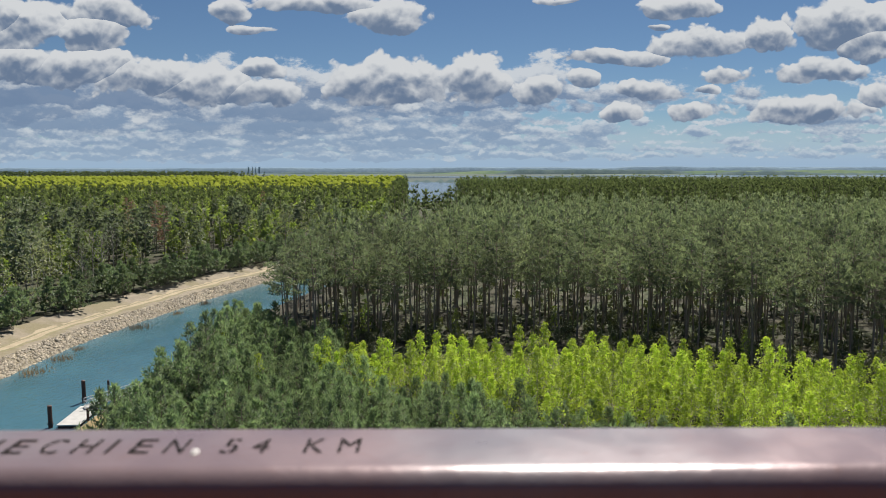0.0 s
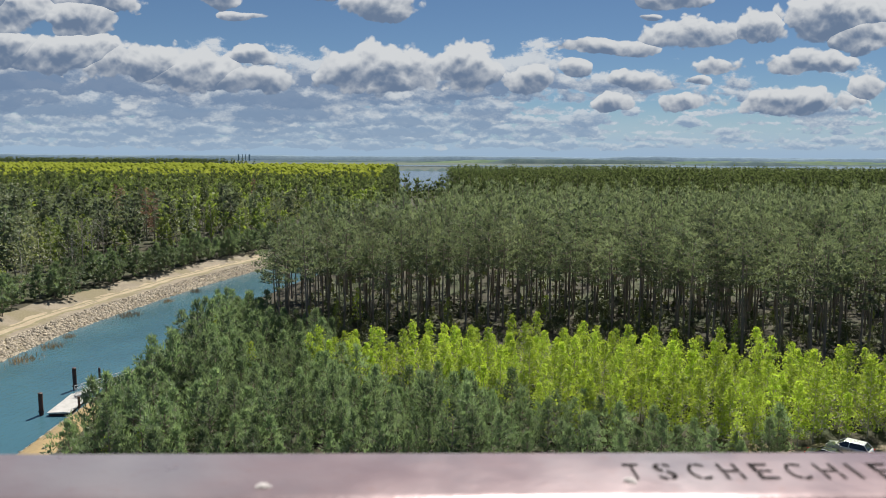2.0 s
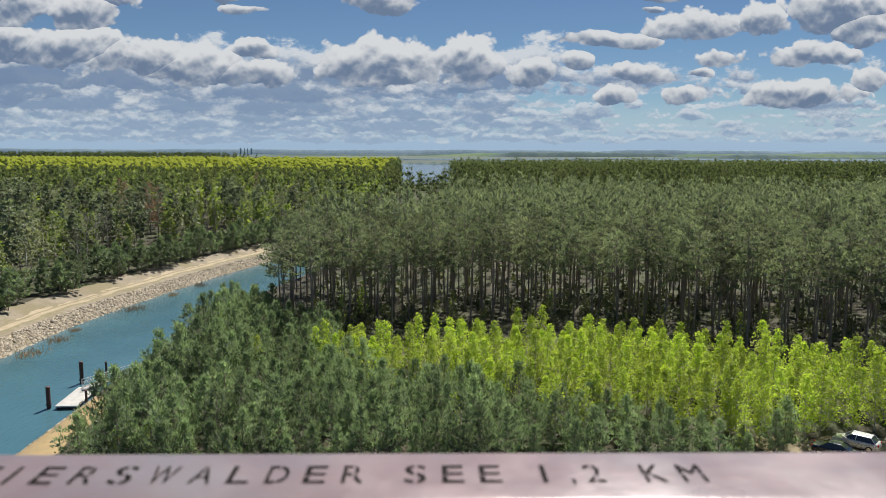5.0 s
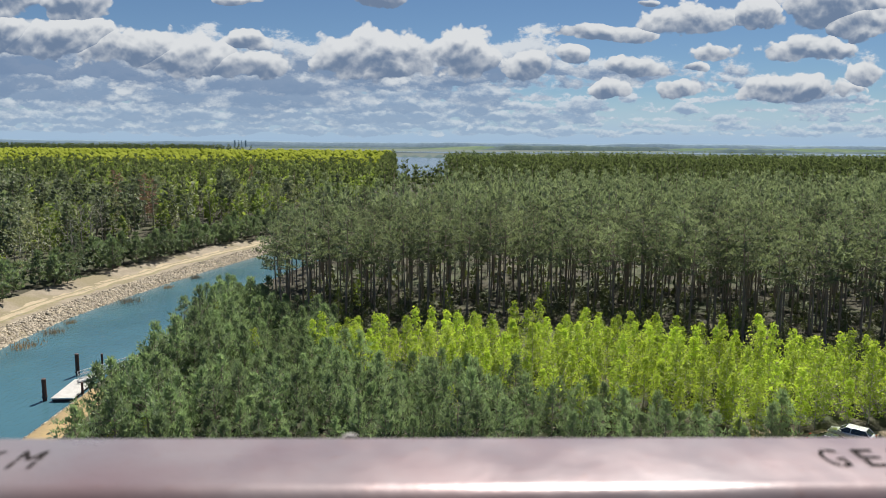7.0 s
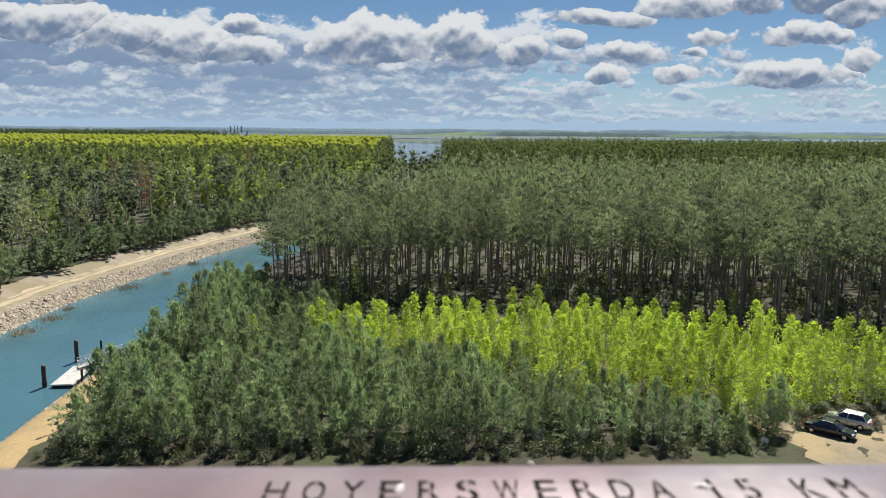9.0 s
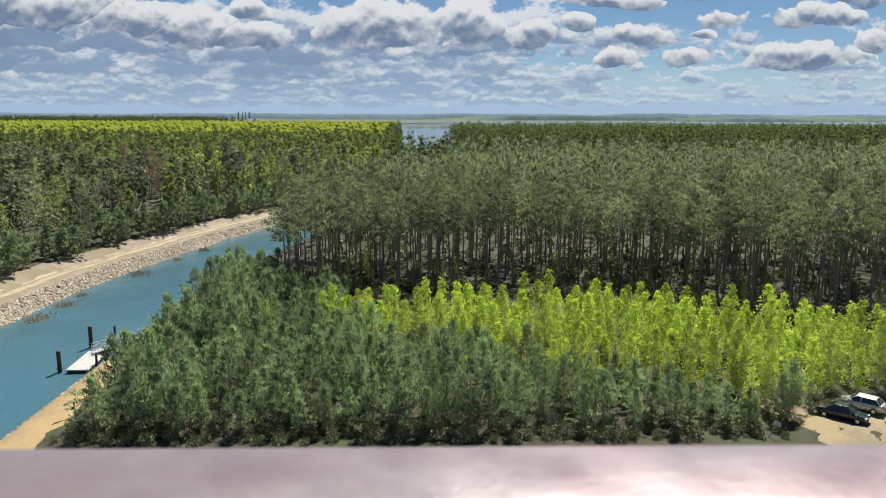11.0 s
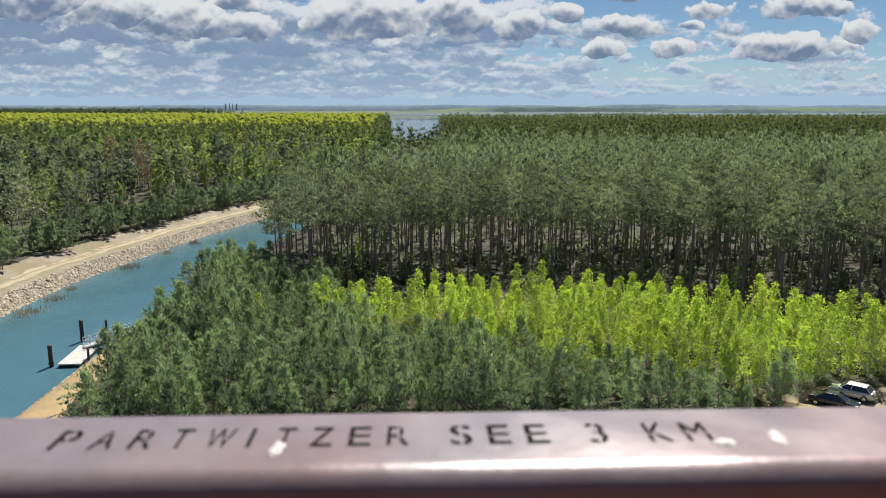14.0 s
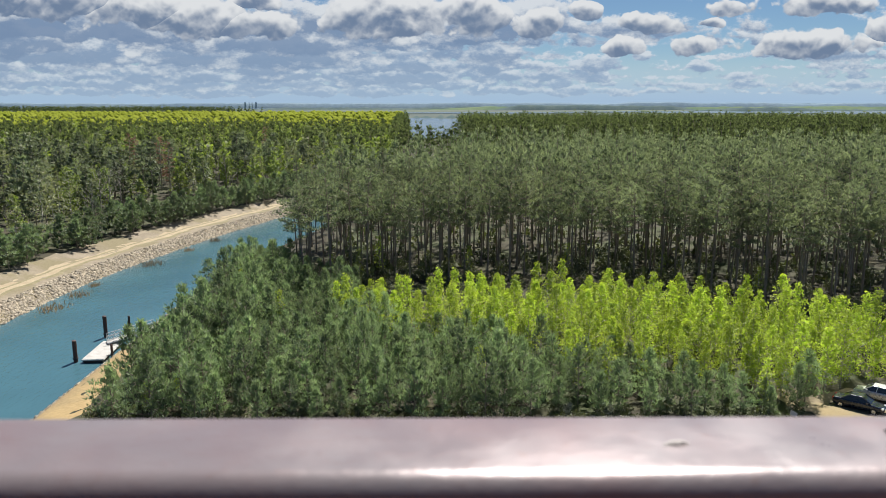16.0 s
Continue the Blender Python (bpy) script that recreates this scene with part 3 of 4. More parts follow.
def plant(rng, kinds, places, sink=0.05, smin=0.85, smax=1.15, grow=lambda x, y: 1.0):
    """Copies of the given trees at the places; the first standing use takes the original itself."""
    used = set()
    for x, y in places:
        i = int(rng.integers(0, len(kinds)))
        s = rng.uniform(smin, smax) * grow(x, y)
        m = pose(x, y, float(height(x, y)) - sink, rng.normal(0, 1.2), rng.normal(0, 1.2), rng.uniform(0, 360)) @ Matrix.Diagonal((s, s, s * rng.uniform(0.93, 1.07), 1))
        if kinds[i].name in used:
            ob = copy_thing(kinds[i], m)
            ob.matrix_basis = m
        else:
            kinds[i].matrix_basis = m
            used.add(kinds[i].name)

def stand(name, lods, places, mats, label, rng, smin=0.72, smax=1.22):
    """One object of many far trees: each lod is (vertices, triangles, material index)."""
    vs, fs, mi, o = [], [], [], 0
    for x, y in places:
        v, f, m = lods[int(rng.integers(0, len(lods)))]
        a, s = rng.uniform(0, 6.28), rng.uniform(smin, smax)
        c, sn = math.cos(a) * s, math.sin(a) * s
        w = np.stack([v[:, 0] * c - v[:, 1] * sn + x, v[:, 0] * sn + v[:, 1] * c + y, v[:, 2] * s * rng.uniform(0.92, 1.08)], -1)
        w[:, 2] += float(height(x, y)) - 0.05
        vs.append(w); fs.append(f + o); mi.append(m); o += len(v)
    return tagged(mesh_object(name, np.concatenate(vs), np.concatenate(fs), mats, None, np.concatenate(mi)), label, "trees", kind="stuff")

def lod_pine(seed, H, n, sprays, size, base=0.5, width=2.0, r=0.9, wid=0.2):
    """A far pine: a bare trunk and a crown of n uneven bunches of boughs."""
    rng = np.random.default_rng(seed)
    t = (np.arange(n) + rng.uniform(0.2, 0.8, n)) / n
    rr = width * np.interp(t, [0, 0.2, 0.6, 1], [0.8, 1.0, 0.7, 0.02]) * rng.uniform(0.4, 0.85, n)
    az = np.arange(n) * 2.4 + rng.uniform(-0.4, 0.4, n)
    c = np.column_stack([np.cos(az) * rr, np.sin(az) * rr, H * (base + (1 - base) * t * 0.96)])
    v, f = clumps(rng, c, r * np.interp(t, [0, 0.5, 1], [1.1, 1.1, 0.6]) * rng.uniform(0.8, 1.25, n), 0.75, sprays, size, wid, 0.8, 0.48, 0.35)
    tv, tf = tube([[0, 0, -0.3], [0, 0, H * 0.9]], [0.16, 0.05], 3)
    tf = np.concatenate([tf[:, [0, 1, 2]], tf[:, [0, 2, 3]]])
    return np.concatenate([v, tv]), np.concatenate([f, tf + len(v)]), np.concatenate([np.zeros(len(f), int), np.ones(len(tf), int)])

def lod_dome(seed, H, width):
    """A far leaf tree's crown: an uneven closed dome with loose sprays on it."""
    rng = np.random.default_rng(seed)
    bm = bmesh.new()
    bmesh.ops.create_icosphere(bm, subdivisions=1, radius=1.0)
    v = np.array([p.co for p in bm.verts]) * rng.uniform(0.7, 1.2, (len(bm.verts), 1)) * np.array([width, width, H * 0.42]) + np.array([0, 0, H * 0.6])
    f = np.array([[p.index for p in q.verts] for q in bm.faces])
    bm.free()
    lv, lf = leaves(rng, v[rng.integers(0, len(v), 8)] * np.array([1, 1, 1.02]), 0.9)
    f = np.concatenate([f, lf + len(v)]); v = np.concatenate([v, lv])
    return v, f, np.zeros(len(f), int)

def lod_leafy(seed, H, n, size, width=1.6, base=0.25):
    rng = np.random.default_rng(seed)
    t = rng.uniform(0, 1, n)
    r = width * np.interp(t, [0, 0.3, 0.7, 1], [0.6, 1.0, 0.8, 0.1]) * rng.uniform(0.4, 1, n)
    az = rng.uniform(0, 6.28, n)
    c = np.column_stack([np.cos(az) * r, np.sin(az) * r, H * (base + (1 - base) * t * 0.97)])
    v, f = leaves(rng, c, size)
    tv, tf = tube([[0, 0, -0.3], [0, 0, H * 0.9]], [0.12, 0.04], 3)
    tf = np.concatenate([tf[:, [0, 1, 2]], tf[:, [0, 2, 3]]])
    return np.concatenate([v, tv]), np.concatenate([f, tf + len(v)]), np.concatenate([np.zeros(len(f), int), np.ones(len(tf), int)])


# ---- near stand of young pines ----
rng = np.random.default_rng(11)
def birch_front(x):
    return float(np.interp(x, [-16, -4, 5, 14, 25, 31, 36, 50], [93, 86, 80, 77, 72.0, 69.0, 71.5, 74.5]))
def birch_back(x):
    return float(np.interp(x, [-16, -5, 10, 25, 36, 48, 55], [98, 97, 99, 98, 92, 88, 84]))
def pine_front(x):
    return float(np.interp(x, [-26, -20, -15, -1, 14, 24, 39, 46, 52, 66, 90], [117, 113, 117, 119, 123, 123, 112, 106, 101, 102, 104]))
def near_edge(x):
    return float(np.interp(x, [-40, -36, -32, -20, 30], [73, 66, 64.6, 64.2, 65.6]))
EDGE_X = (-34.0, -34.2, -34.4, -34.4, -35.5, -36.5)
def in_young(x, y):
    s = x - float(bank(y))
    if y < near_edge(x) or x < float(np.interp(y, [64, 70, 80, 90, 105, 130], EDGE_X)): return False
    return y < birch_front(x) - 0.8 if x > -15 else y < np.interp(x, [-40, -26, -15], [135, 122, 112])
YOUNG = [thing("young_pine", *sum(((w, M_BARK, c, M_YOUNG) for w, c in [young_pine(s, H)]), ()),
               "bushy young pine with grey-green needles", "young pines by the canal") for s, H in ((1, 6.0), (2, 6.8), (3, 5.2), (4, 7.4), (5, 6.4))]
spots = scatter(rng, 9000, -42, 34, 64, 135, in_young, 2.15)
plant(rng, YOUNG, spots[:330], smin=0.75, smax=1.2, grow=lambda x, y: float(np.interp(x, [-30, -20, -5, 6, 20], [1.0, 0.86, 0.82, 0.82, 0.76])))

# ---- birches in fresh leaf ----
def in_birch(x, y):
    return birch_front(x) < y < birch_back(x) and -16 < x < 53
BIRCH = [thing("birch", *sum(((w, M_WHITEBARK, c, M_BIRCH) for w, c in [birch(s, H)]), ()),
               "slender birch in bright yellow-green spring leaf", "birches in fresh leaf") for s, H in ((21, 8.2), (22, 9.0), (23, 7.4), (24, 8.6))]
spots = scatter(rng, 9000, -17, 54, 60, 100, in_birch, 2.05)
plant(rng, BIRCH, spots[:260], smin=0.82, smax=1.15, grow=lambda x, y: float(np.interp(x, [-12, 10, 25, 40], [0.76, 0.80, 0.80, 0.82])))

# ---- tall pine forest ----
def corridor(x, y):
    return -0.042 * y < x < 0.024 * y + 3.0 * math.sin(y * 0.05) + (y * 0.37 % 7.0)
def in_pines(x, y):
    if y < pine_front(x) or (y < 230 and x < -0.232 * y + 2.6) or (y < 305 and x - float(bank(y)) < CANAL + 4): return False
    return x < 0.66 * y + 12
PINES = [thing("pine_tree", *sum(((w, M_BARK, c, M_PINE) for w, c in [tall_pine(s, H)]), ()),
               "tall pine with bare reddish-grey trunk and dark crown", "tall pines at the forest edge") for s, H in ((31, 16.5), (32, 17.5), (33, 15.5), (34, 18.2), (35, 16.8))]
front = scatter(rng, 20000, -30, 92, 98, 155, in_pines, 3.55)
front.sort(key=lambda p: p[1] - pine_front(p[0]))
plant(rng, PINES, front[:300], smin=0.88, smax=1.1)
rest = front[300:]
L1 = [lod_pine(s, H, 9, 12, 0.8, 0.52, 2.2, 1.05, 0.17) for s, H in ((41, 16.5), (42, 17.5), (43, 15.8))]
L2 = [lod_pine(s, H, 4, 6, 1.1, 0.55, 2.0, 1.45, 0.2) for s, H in ((44, 16.5), (45, 17.5), (46, 15.8))]
L3 = [lod_pine(s, H, 3, 8, 1.3, 0.60, 1.8, 1.7, 0.22) for s, H in ((47, 16.0), (48, 17.2), (49, 15.2))]
mid = rest + scatter(rng, 26000, -30, 215, 155, 300, in_pines, 3.7)
def open_pines(x, y):
    if y < 305 and x - float(bank(y)) < CANAL + 4: return False
    return -0.055 * y - 4 < x < 0.655 * y + 8 and not (corridor(x, y) and y > 385)
stand("pine_forest", L1, mid, [M_PINE, M_BARK], "dense dark green pine forest", rng)
stand("pine_forest", L2, scatter(rng, 30000, -40, 430, 300, 600, open_pines, 4.2), [M_FARWOOD, M_BARK], "dense dark green pine forest farther off", rng)
stand("pine_forest", L3, scatter(rng, 26000, -60, 680, 600, 960, open_pines, 5.6), [M_FARWOOD, M_BARK], "far pine forest canopy", rng)

# Bushes added to darken the pale ground between trunks, where shade lies.
LU = [lod_leafy(51, 1.9, 16, 0.9, 1.3, 0.1), lod_leafy(52, 1.4, 14, 0.8, 1.1, 0.1)]
stand("undergrowth", LU, scatter(rng, 4000, -25, 130, 112, 215, in_pines, 3.0), [M_SHRUB, M_GREYWOOD], "green undergrowth added to darken the shaded forest floor", rng, 0.5, 1.3)

# ---- far bank: young pines beside the track, mixed wood behind ----
def in_row(x, y):
    s = x - float(bank(y))
    return -18.0 < s < -11.8 and 85 < y < 290
ROW = [thing("roadside_pine", *sum(((w, M_BARK, c, M_ROW) for w, c in [young_pine(s, H, 24, 0.55, 1.25, 0.66, 0.38)]), ()),
             "dense dark young pine beside the sandy track", "young pines along the track") for s, H in ((51, 6.8), (52, 7.6), (53, 6.0))]
plant(rng, ROW, scatter(rng, 4000, -90, 10, 85, 290, in_row, 2.6), smin=0.8, smax=1.15)
DEAD_AT = [(-95, 250), (-117, 285), (-92, 392), (-122, 292), (-88, 238)]
BARE_AT = [(-72, 246), (-84, 184), (-88, 188), (-76, 158), (-76, 250), (-105, 172), (-86, 196), (-112, 168)]
def hides_dead(x, y):
    """Open ground before the dead and bare trees."""
    return any(Y - 45 < y < Y + 3 and abs(x - X * y / Y) < 3.0 for X, Y in DEAD_AT + BARE_AT)
def in_mixed(x, y):
    s = x - float(bank(y))
    if hides_dead(x, y): return False
    return s < -25 and x > -0.68 * y - 10 and 100 < y < 340
spots = scatter(rng, 9000, -240, 40, 100, 300, in_mixed, 4.6)
rng.shuffle(spots)
MIX = [thing("woodland_pine", *sum(((w, M_BARK, c, M_PINE) for w, c in [tall_pine(61, 14.5, 14, 0.85, 0.26, 2.7, 1.7, 0.85, 0.18, 0.62)]), ()), "dark pine in mixed woodland", "mixed woodland trees"),
       thing("woodland_pine", *sum(((w, M_BARK, c, M_PINE) for w, c in [tall_pine(62, 16, 14, 0.85, 0.30, 2.7, 1.7, 0.85, 0.18, 0.62)]), ()), "dark pine in mixed woodland", "mixed woodland trees"),
       thing("woodland_birch", *sum(((w, M_WHITEBARK, c, M_MIXED) for w, c in [birch(63, 13, 18, 0.60, boughs=17, r0=0.75, core=0.5, step=1.6)]), ()), "green birch in mixed woodland", "mixed woodland trees"),
       thing("woodland_birch", *sum(((w, M_WHITEBARK, c, M_PALE) for w, c in [birch(64, 13.5, 14, 0.46, boughs=20, r0=0.55, step=1.6)]), ()), "pale thin-leaved birch in mixed woodland", "mixed woodland trees"),
       thing("woodland_birch", *sum(((w, M_WHITEBARK, c, M_MIXED) for w, c in [birch(65, 10, 18, 0.55, boughs=16, r0=0.65, core=0.5, step=1.5)]), ()), "green birch in mixed woodland", "mixed woodland trees"),
       thing("woodland_birch", *sum(((w, M_WHITEBARK, c, M_PALE) for w, c in [birch(66, 12, 14, 0.46, boughs=20, r0=0.55, step=1.6)]), ()), "pale thin-leaved birch in mixed woodland", "mixed woodland trees"),
       thing("woodland_birch", *sum(((w, M_WHITEBARK, c, M_MIXED) for w, c in [birch(67, 14, 18, 0.60, boughs=17, r0=0.75, core=0.5, step=1.6)]), ()), "green birch in mixed woodland", "mixed woodland trees")]
plant(rng, MIX + MIX[:2] + MIX[:2], spots[:400], smin=0.75, smax=1.15)
DEADPINE = [thing("dead_pine", *sum(((w, M_GREYWOOD, c, M_DEAD) for w, c in [tall_pine(71, 13.5, 16, 0.5, 0.25, 2.2, 1.3, 0.34, 0.1)]), ()), "dead pine with reddish-brown needles", "dead pines")]
plant(rng, DEADPINE, DEAD_AT, smin=1.15, smax=1.3)
BARE = [thing("bare_tree", *(bare_tree(s, 12.5)[0], M_GREYWOOD, None, None), "leafless tree with pale grey branches", "bare trees") for s in (75, 76)]
plant(rng, BARE, BARE_AT)
def far_left(x, y):
    return not hides_dead(x, y) and (x < -0.05 * y - 2 if y > 305 else x - float(bank(y)) < -19) and x > -0.68 * y - 10
LM = [lod_pine(81, 14, 4, 8, 1.4, 0.28, 2.0, 2.0), lod_pine(82, 15.5, 4, 8, 1.4, 0.30, 2.0, 2.1)]
stand("mixed_forest", LM, spots[400:] + scatter(rng, 12000, -470, -8, 300, 680, far_left, 6.2), [M_FARWOOD, M_BARK], "dark pines of the mixed wood", rng)
LB = [lod_leafy(83, 13, 60, 1.3), lod_leafy(84, 12, 60, 1.3)]
stand("mixed_forest", LB, scatter(rng, 6000, -430, -8, 230, 640, far_left, 7.0), [M_MIXED, M_WHITEBARK], "green leaf trees of the mixed wood", rng)
LP = [lod_leafy(85, 13, 60, 0.9)]
stand("mixed_forest", LP, scatter(rng, 1200, -300, -60, 160, 420, far_left, 12.0), [M_PALE, M_WHITEBARK], "pale thin-leaved trees of the mixed wood", rng)

# ---- far woods and hills ----
def far_yellow(x, y):
    return -0.68 * y - 10 < x < -0.047 * y and y > 640 + 0.12 * x
LY = [lod_dome(91, 12.0, 4.8), lod_dome(92, 12.8, 5.2), lod_dome(95, 11.4, 4.6)]
stand("birch_forest", LY, scatter(rng, 22000, -1150, -25, 560, 1650, far_yellow, 8.5), [M_FARYEL], "wide yellow-green birch forest far off", rng)
LF = [lod_pine(93, 17, 3, 2, 2.5, 0.4, 4.4, 3.6), lod_pine(94, 19, 3, 2, 2.5, 0.4, 4.4, 3.6)]
def far_dark(x, y):
    return -0.68 * y < x < -0.30 * y + 0.12 * (2700 - y)
stand("pine_forest", LF, scatter(rng, 9000, -1850, -150, 1650, 2700, far_dark, 14.0), [M_FARWOOD, M_BARK], "dark forest on the skyline", rng)

def ridge(name, y, x0, x1, h, mat, label, step=24.0, rough=0.25, depth=120):
    """A far wooded rise, with an uneven crest."""
    r = np.random.default_rng(int(abs(y + x0)))
    x = np.arange(x0, x1 + step, step)
    k = len(x)
    env = np.clip(np.minimum(x - x0, x1 - x) / (0.12 * (x1 - x0)), 0.05, 1)
    crest = h * env * (1 - rough * 0.5 + rough * (0.5 * np.sin(x * 0.004 + y) + 0.3 * np.sin(x * 0.011) + r.uniform(-0.35, 0.35, k)))
    v = np.concatenate([np.stack([x, np.full(k, y), np.full(k, 0.5)], -1), np.stack([x, np.full(k, y + depth * 0.2), crest * 0.8], -1),
                        np.stack([x, np.full(k, y + depth * 0.5), crest], -1), np.stack([x, np.full(k, y + depth), np.full(k, 0.5)], -1)])
    f = np.array([(j * k + i, j * k + i + 1, (j + 1) * k + i + 1, (j + 1) * k + i) for j in range(3) for i in range(k - 1)])
    return tagged(mesh_object(name, v, f, mat), label, "hills", kind="structure")
# Distance haze is put into these base colours as a blue cast.
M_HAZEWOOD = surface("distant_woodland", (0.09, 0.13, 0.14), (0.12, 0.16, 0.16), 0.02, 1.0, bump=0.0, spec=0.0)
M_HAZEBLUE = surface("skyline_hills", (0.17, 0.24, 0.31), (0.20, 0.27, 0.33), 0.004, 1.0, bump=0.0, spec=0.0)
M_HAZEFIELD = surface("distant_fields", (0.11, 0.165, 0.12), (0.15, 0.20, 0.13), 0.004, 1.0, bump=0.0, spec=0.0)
ridge("backdrop", 4700, -3600, 3600, 34, M_HAZEBLUE, "wooded hills on the horizon, tinted blue for haze", 30, 0.12, 150)
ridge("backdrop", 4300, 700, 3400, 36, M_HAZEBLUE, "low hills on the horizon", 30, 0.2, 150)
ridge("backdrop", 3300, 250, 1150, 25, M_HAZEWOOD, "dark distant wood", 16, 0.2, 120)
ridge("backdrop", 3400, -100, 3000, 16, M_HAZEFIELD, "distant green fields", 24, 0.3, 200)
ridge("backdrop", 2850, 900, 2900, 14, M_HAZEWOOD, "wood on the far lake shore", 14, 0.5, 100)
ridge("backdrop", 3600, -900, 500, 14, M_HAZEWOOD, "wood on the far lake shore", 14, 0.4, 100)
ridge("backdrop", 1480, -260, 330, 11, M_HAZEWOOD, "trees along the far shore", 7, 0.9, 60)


# ---- lookout: deck, shaft, rail ----
RAIL_Y, RAIL_Z = 0.33, 30.0
M_RUST = surface("weathering_steel", (0.14, 0.055, 0.035), (0.10, 0.04, 0.028), 3.0, 0.85)
def rail_material():
    m, N = material("rail_steel")
    pos = N.add("ShaderNodeNewGeometry").outputs["Position"]
    a = N.ramp(N.noise(pos, 6.0, 5.0, 0.6), 0.35, 0.7)
    fine = N.noise(pos, 160.0, 4.0, 0.6)
    col = N.mix(a, (0.225, 0.162, 0.170), (0.252, 0.232, 0.245))
    col = N.mix(N.ramp(fine, 0.55, 0.8, 0.0, 0.35), col, (0.20, 0.10, 0.08))
    p = N.add("ShaderNodeBsdfPrincipled")
    N.link(col, p.inputs["Base Color"])
    p.inputs["Metallic"].default_value = 0.35
    N.put(N.ramp(N.noise(pos, 22.0, 5.0), 0.3, 0.7, 0.27, 0.40), p.inputs["Roughness"])
    b = N.add("ShaderNodeBump")
    b.inputs["Strength"].default_value, b.inputs["Distance"].default_value = 0.12, 0.002
    N.link(fine, b.inputs["Height"]); N.link(b.outputs[0], p.inputs["Normal"])
    o = N.add("ShaderNodeOutputMaterial")
    N.link(p.outputs[0], o.inputs[0])
    return m
M_RAIL = rail_material()
X0, X1 = -6.5, 4.0
bm = bmesh.new()
box(bm, X0, X1, -3.6, RAIL_Y - 0.02, 28.75, 28.9)
tagged(part("deck", bm, M_RUST), "rust-brown steel deck of the lookout tower", "deck", kind="structure")
bm = bmesh.new()
box(bm, -5.0, 2.5, -3.4, -0.6, 0.0, 28.75)
tagged(part("tower_shaft", bm, M_RUST), "rust-brown steel lookout tower", "tower", kind="structure")
# Unseen wall, added so the rail's near face reflects dark rust, not sky.
bm = bmesh.new()
box(bm, X0, X1, -3.6, -3.4, 28.9, 32.4)
tagged(part("wall_back", bm, M_RUST), "unseen rust-brown wall added behind the deck to darken the rail", "wall", kind="structure")
rail = tagged(new("handrail"), "weathered steel handrail with cut-out place names", "handrail")
# rounded rectangular tube: flat top 45 mm, near edge radius 11 mm, far edge 4 mm
prof = []
TOPW, DEEP, RN, RF = 0.054, 0.042, 0.011, 0.004
for a in np.linspace(0, 90, 7): prof.append((RAIL_Y - RF + RF * math.sin(radians(90 - a)) , RAIL_Z - RF + RF * math.sin(radians(a))))
for a in np.linspace(90, 180, 11): prof.append((RAIL_Y - TOPW + RN + RN * math.cos(radians(a)), RAIL_Z - RN + RN * math.sin(radians(a))))
for a in np.linspace(180, 270, 7): prof.append((RAIL_Y - TOPW + RN + RN * math.cos(radians(a)), RAIL_Z - DEEP + RN + RN * math.sin(radians(a))))
prof.append((RAIL_Y, RAIL_Z - DEEP))
k = len(prof)
segs = np.linspace(X0, X1, 22)
v = np.array([(x, y, z) for x in segs for y, z in prof])
f = np.array([(i * k + j, i * k + (j + 1) % k, (i + 1) * k + (j + 1) % k, (i + 1) * k + j) for i in range(len(segs) - 1) for j in range(k)])
mesh_object("rail_tube", v, f, M_RAIL, rail, smooth=True)
bm = bmesh.new()
box(bm, X0, X1, RAIL_Y - 0.036, RAIL_Y - 0.024, 28.9, RAIL_Z - DEEP + 0.001)
part("infill_panel", bm, M_RUST, rail, "dark rust-red sheet below the rail")

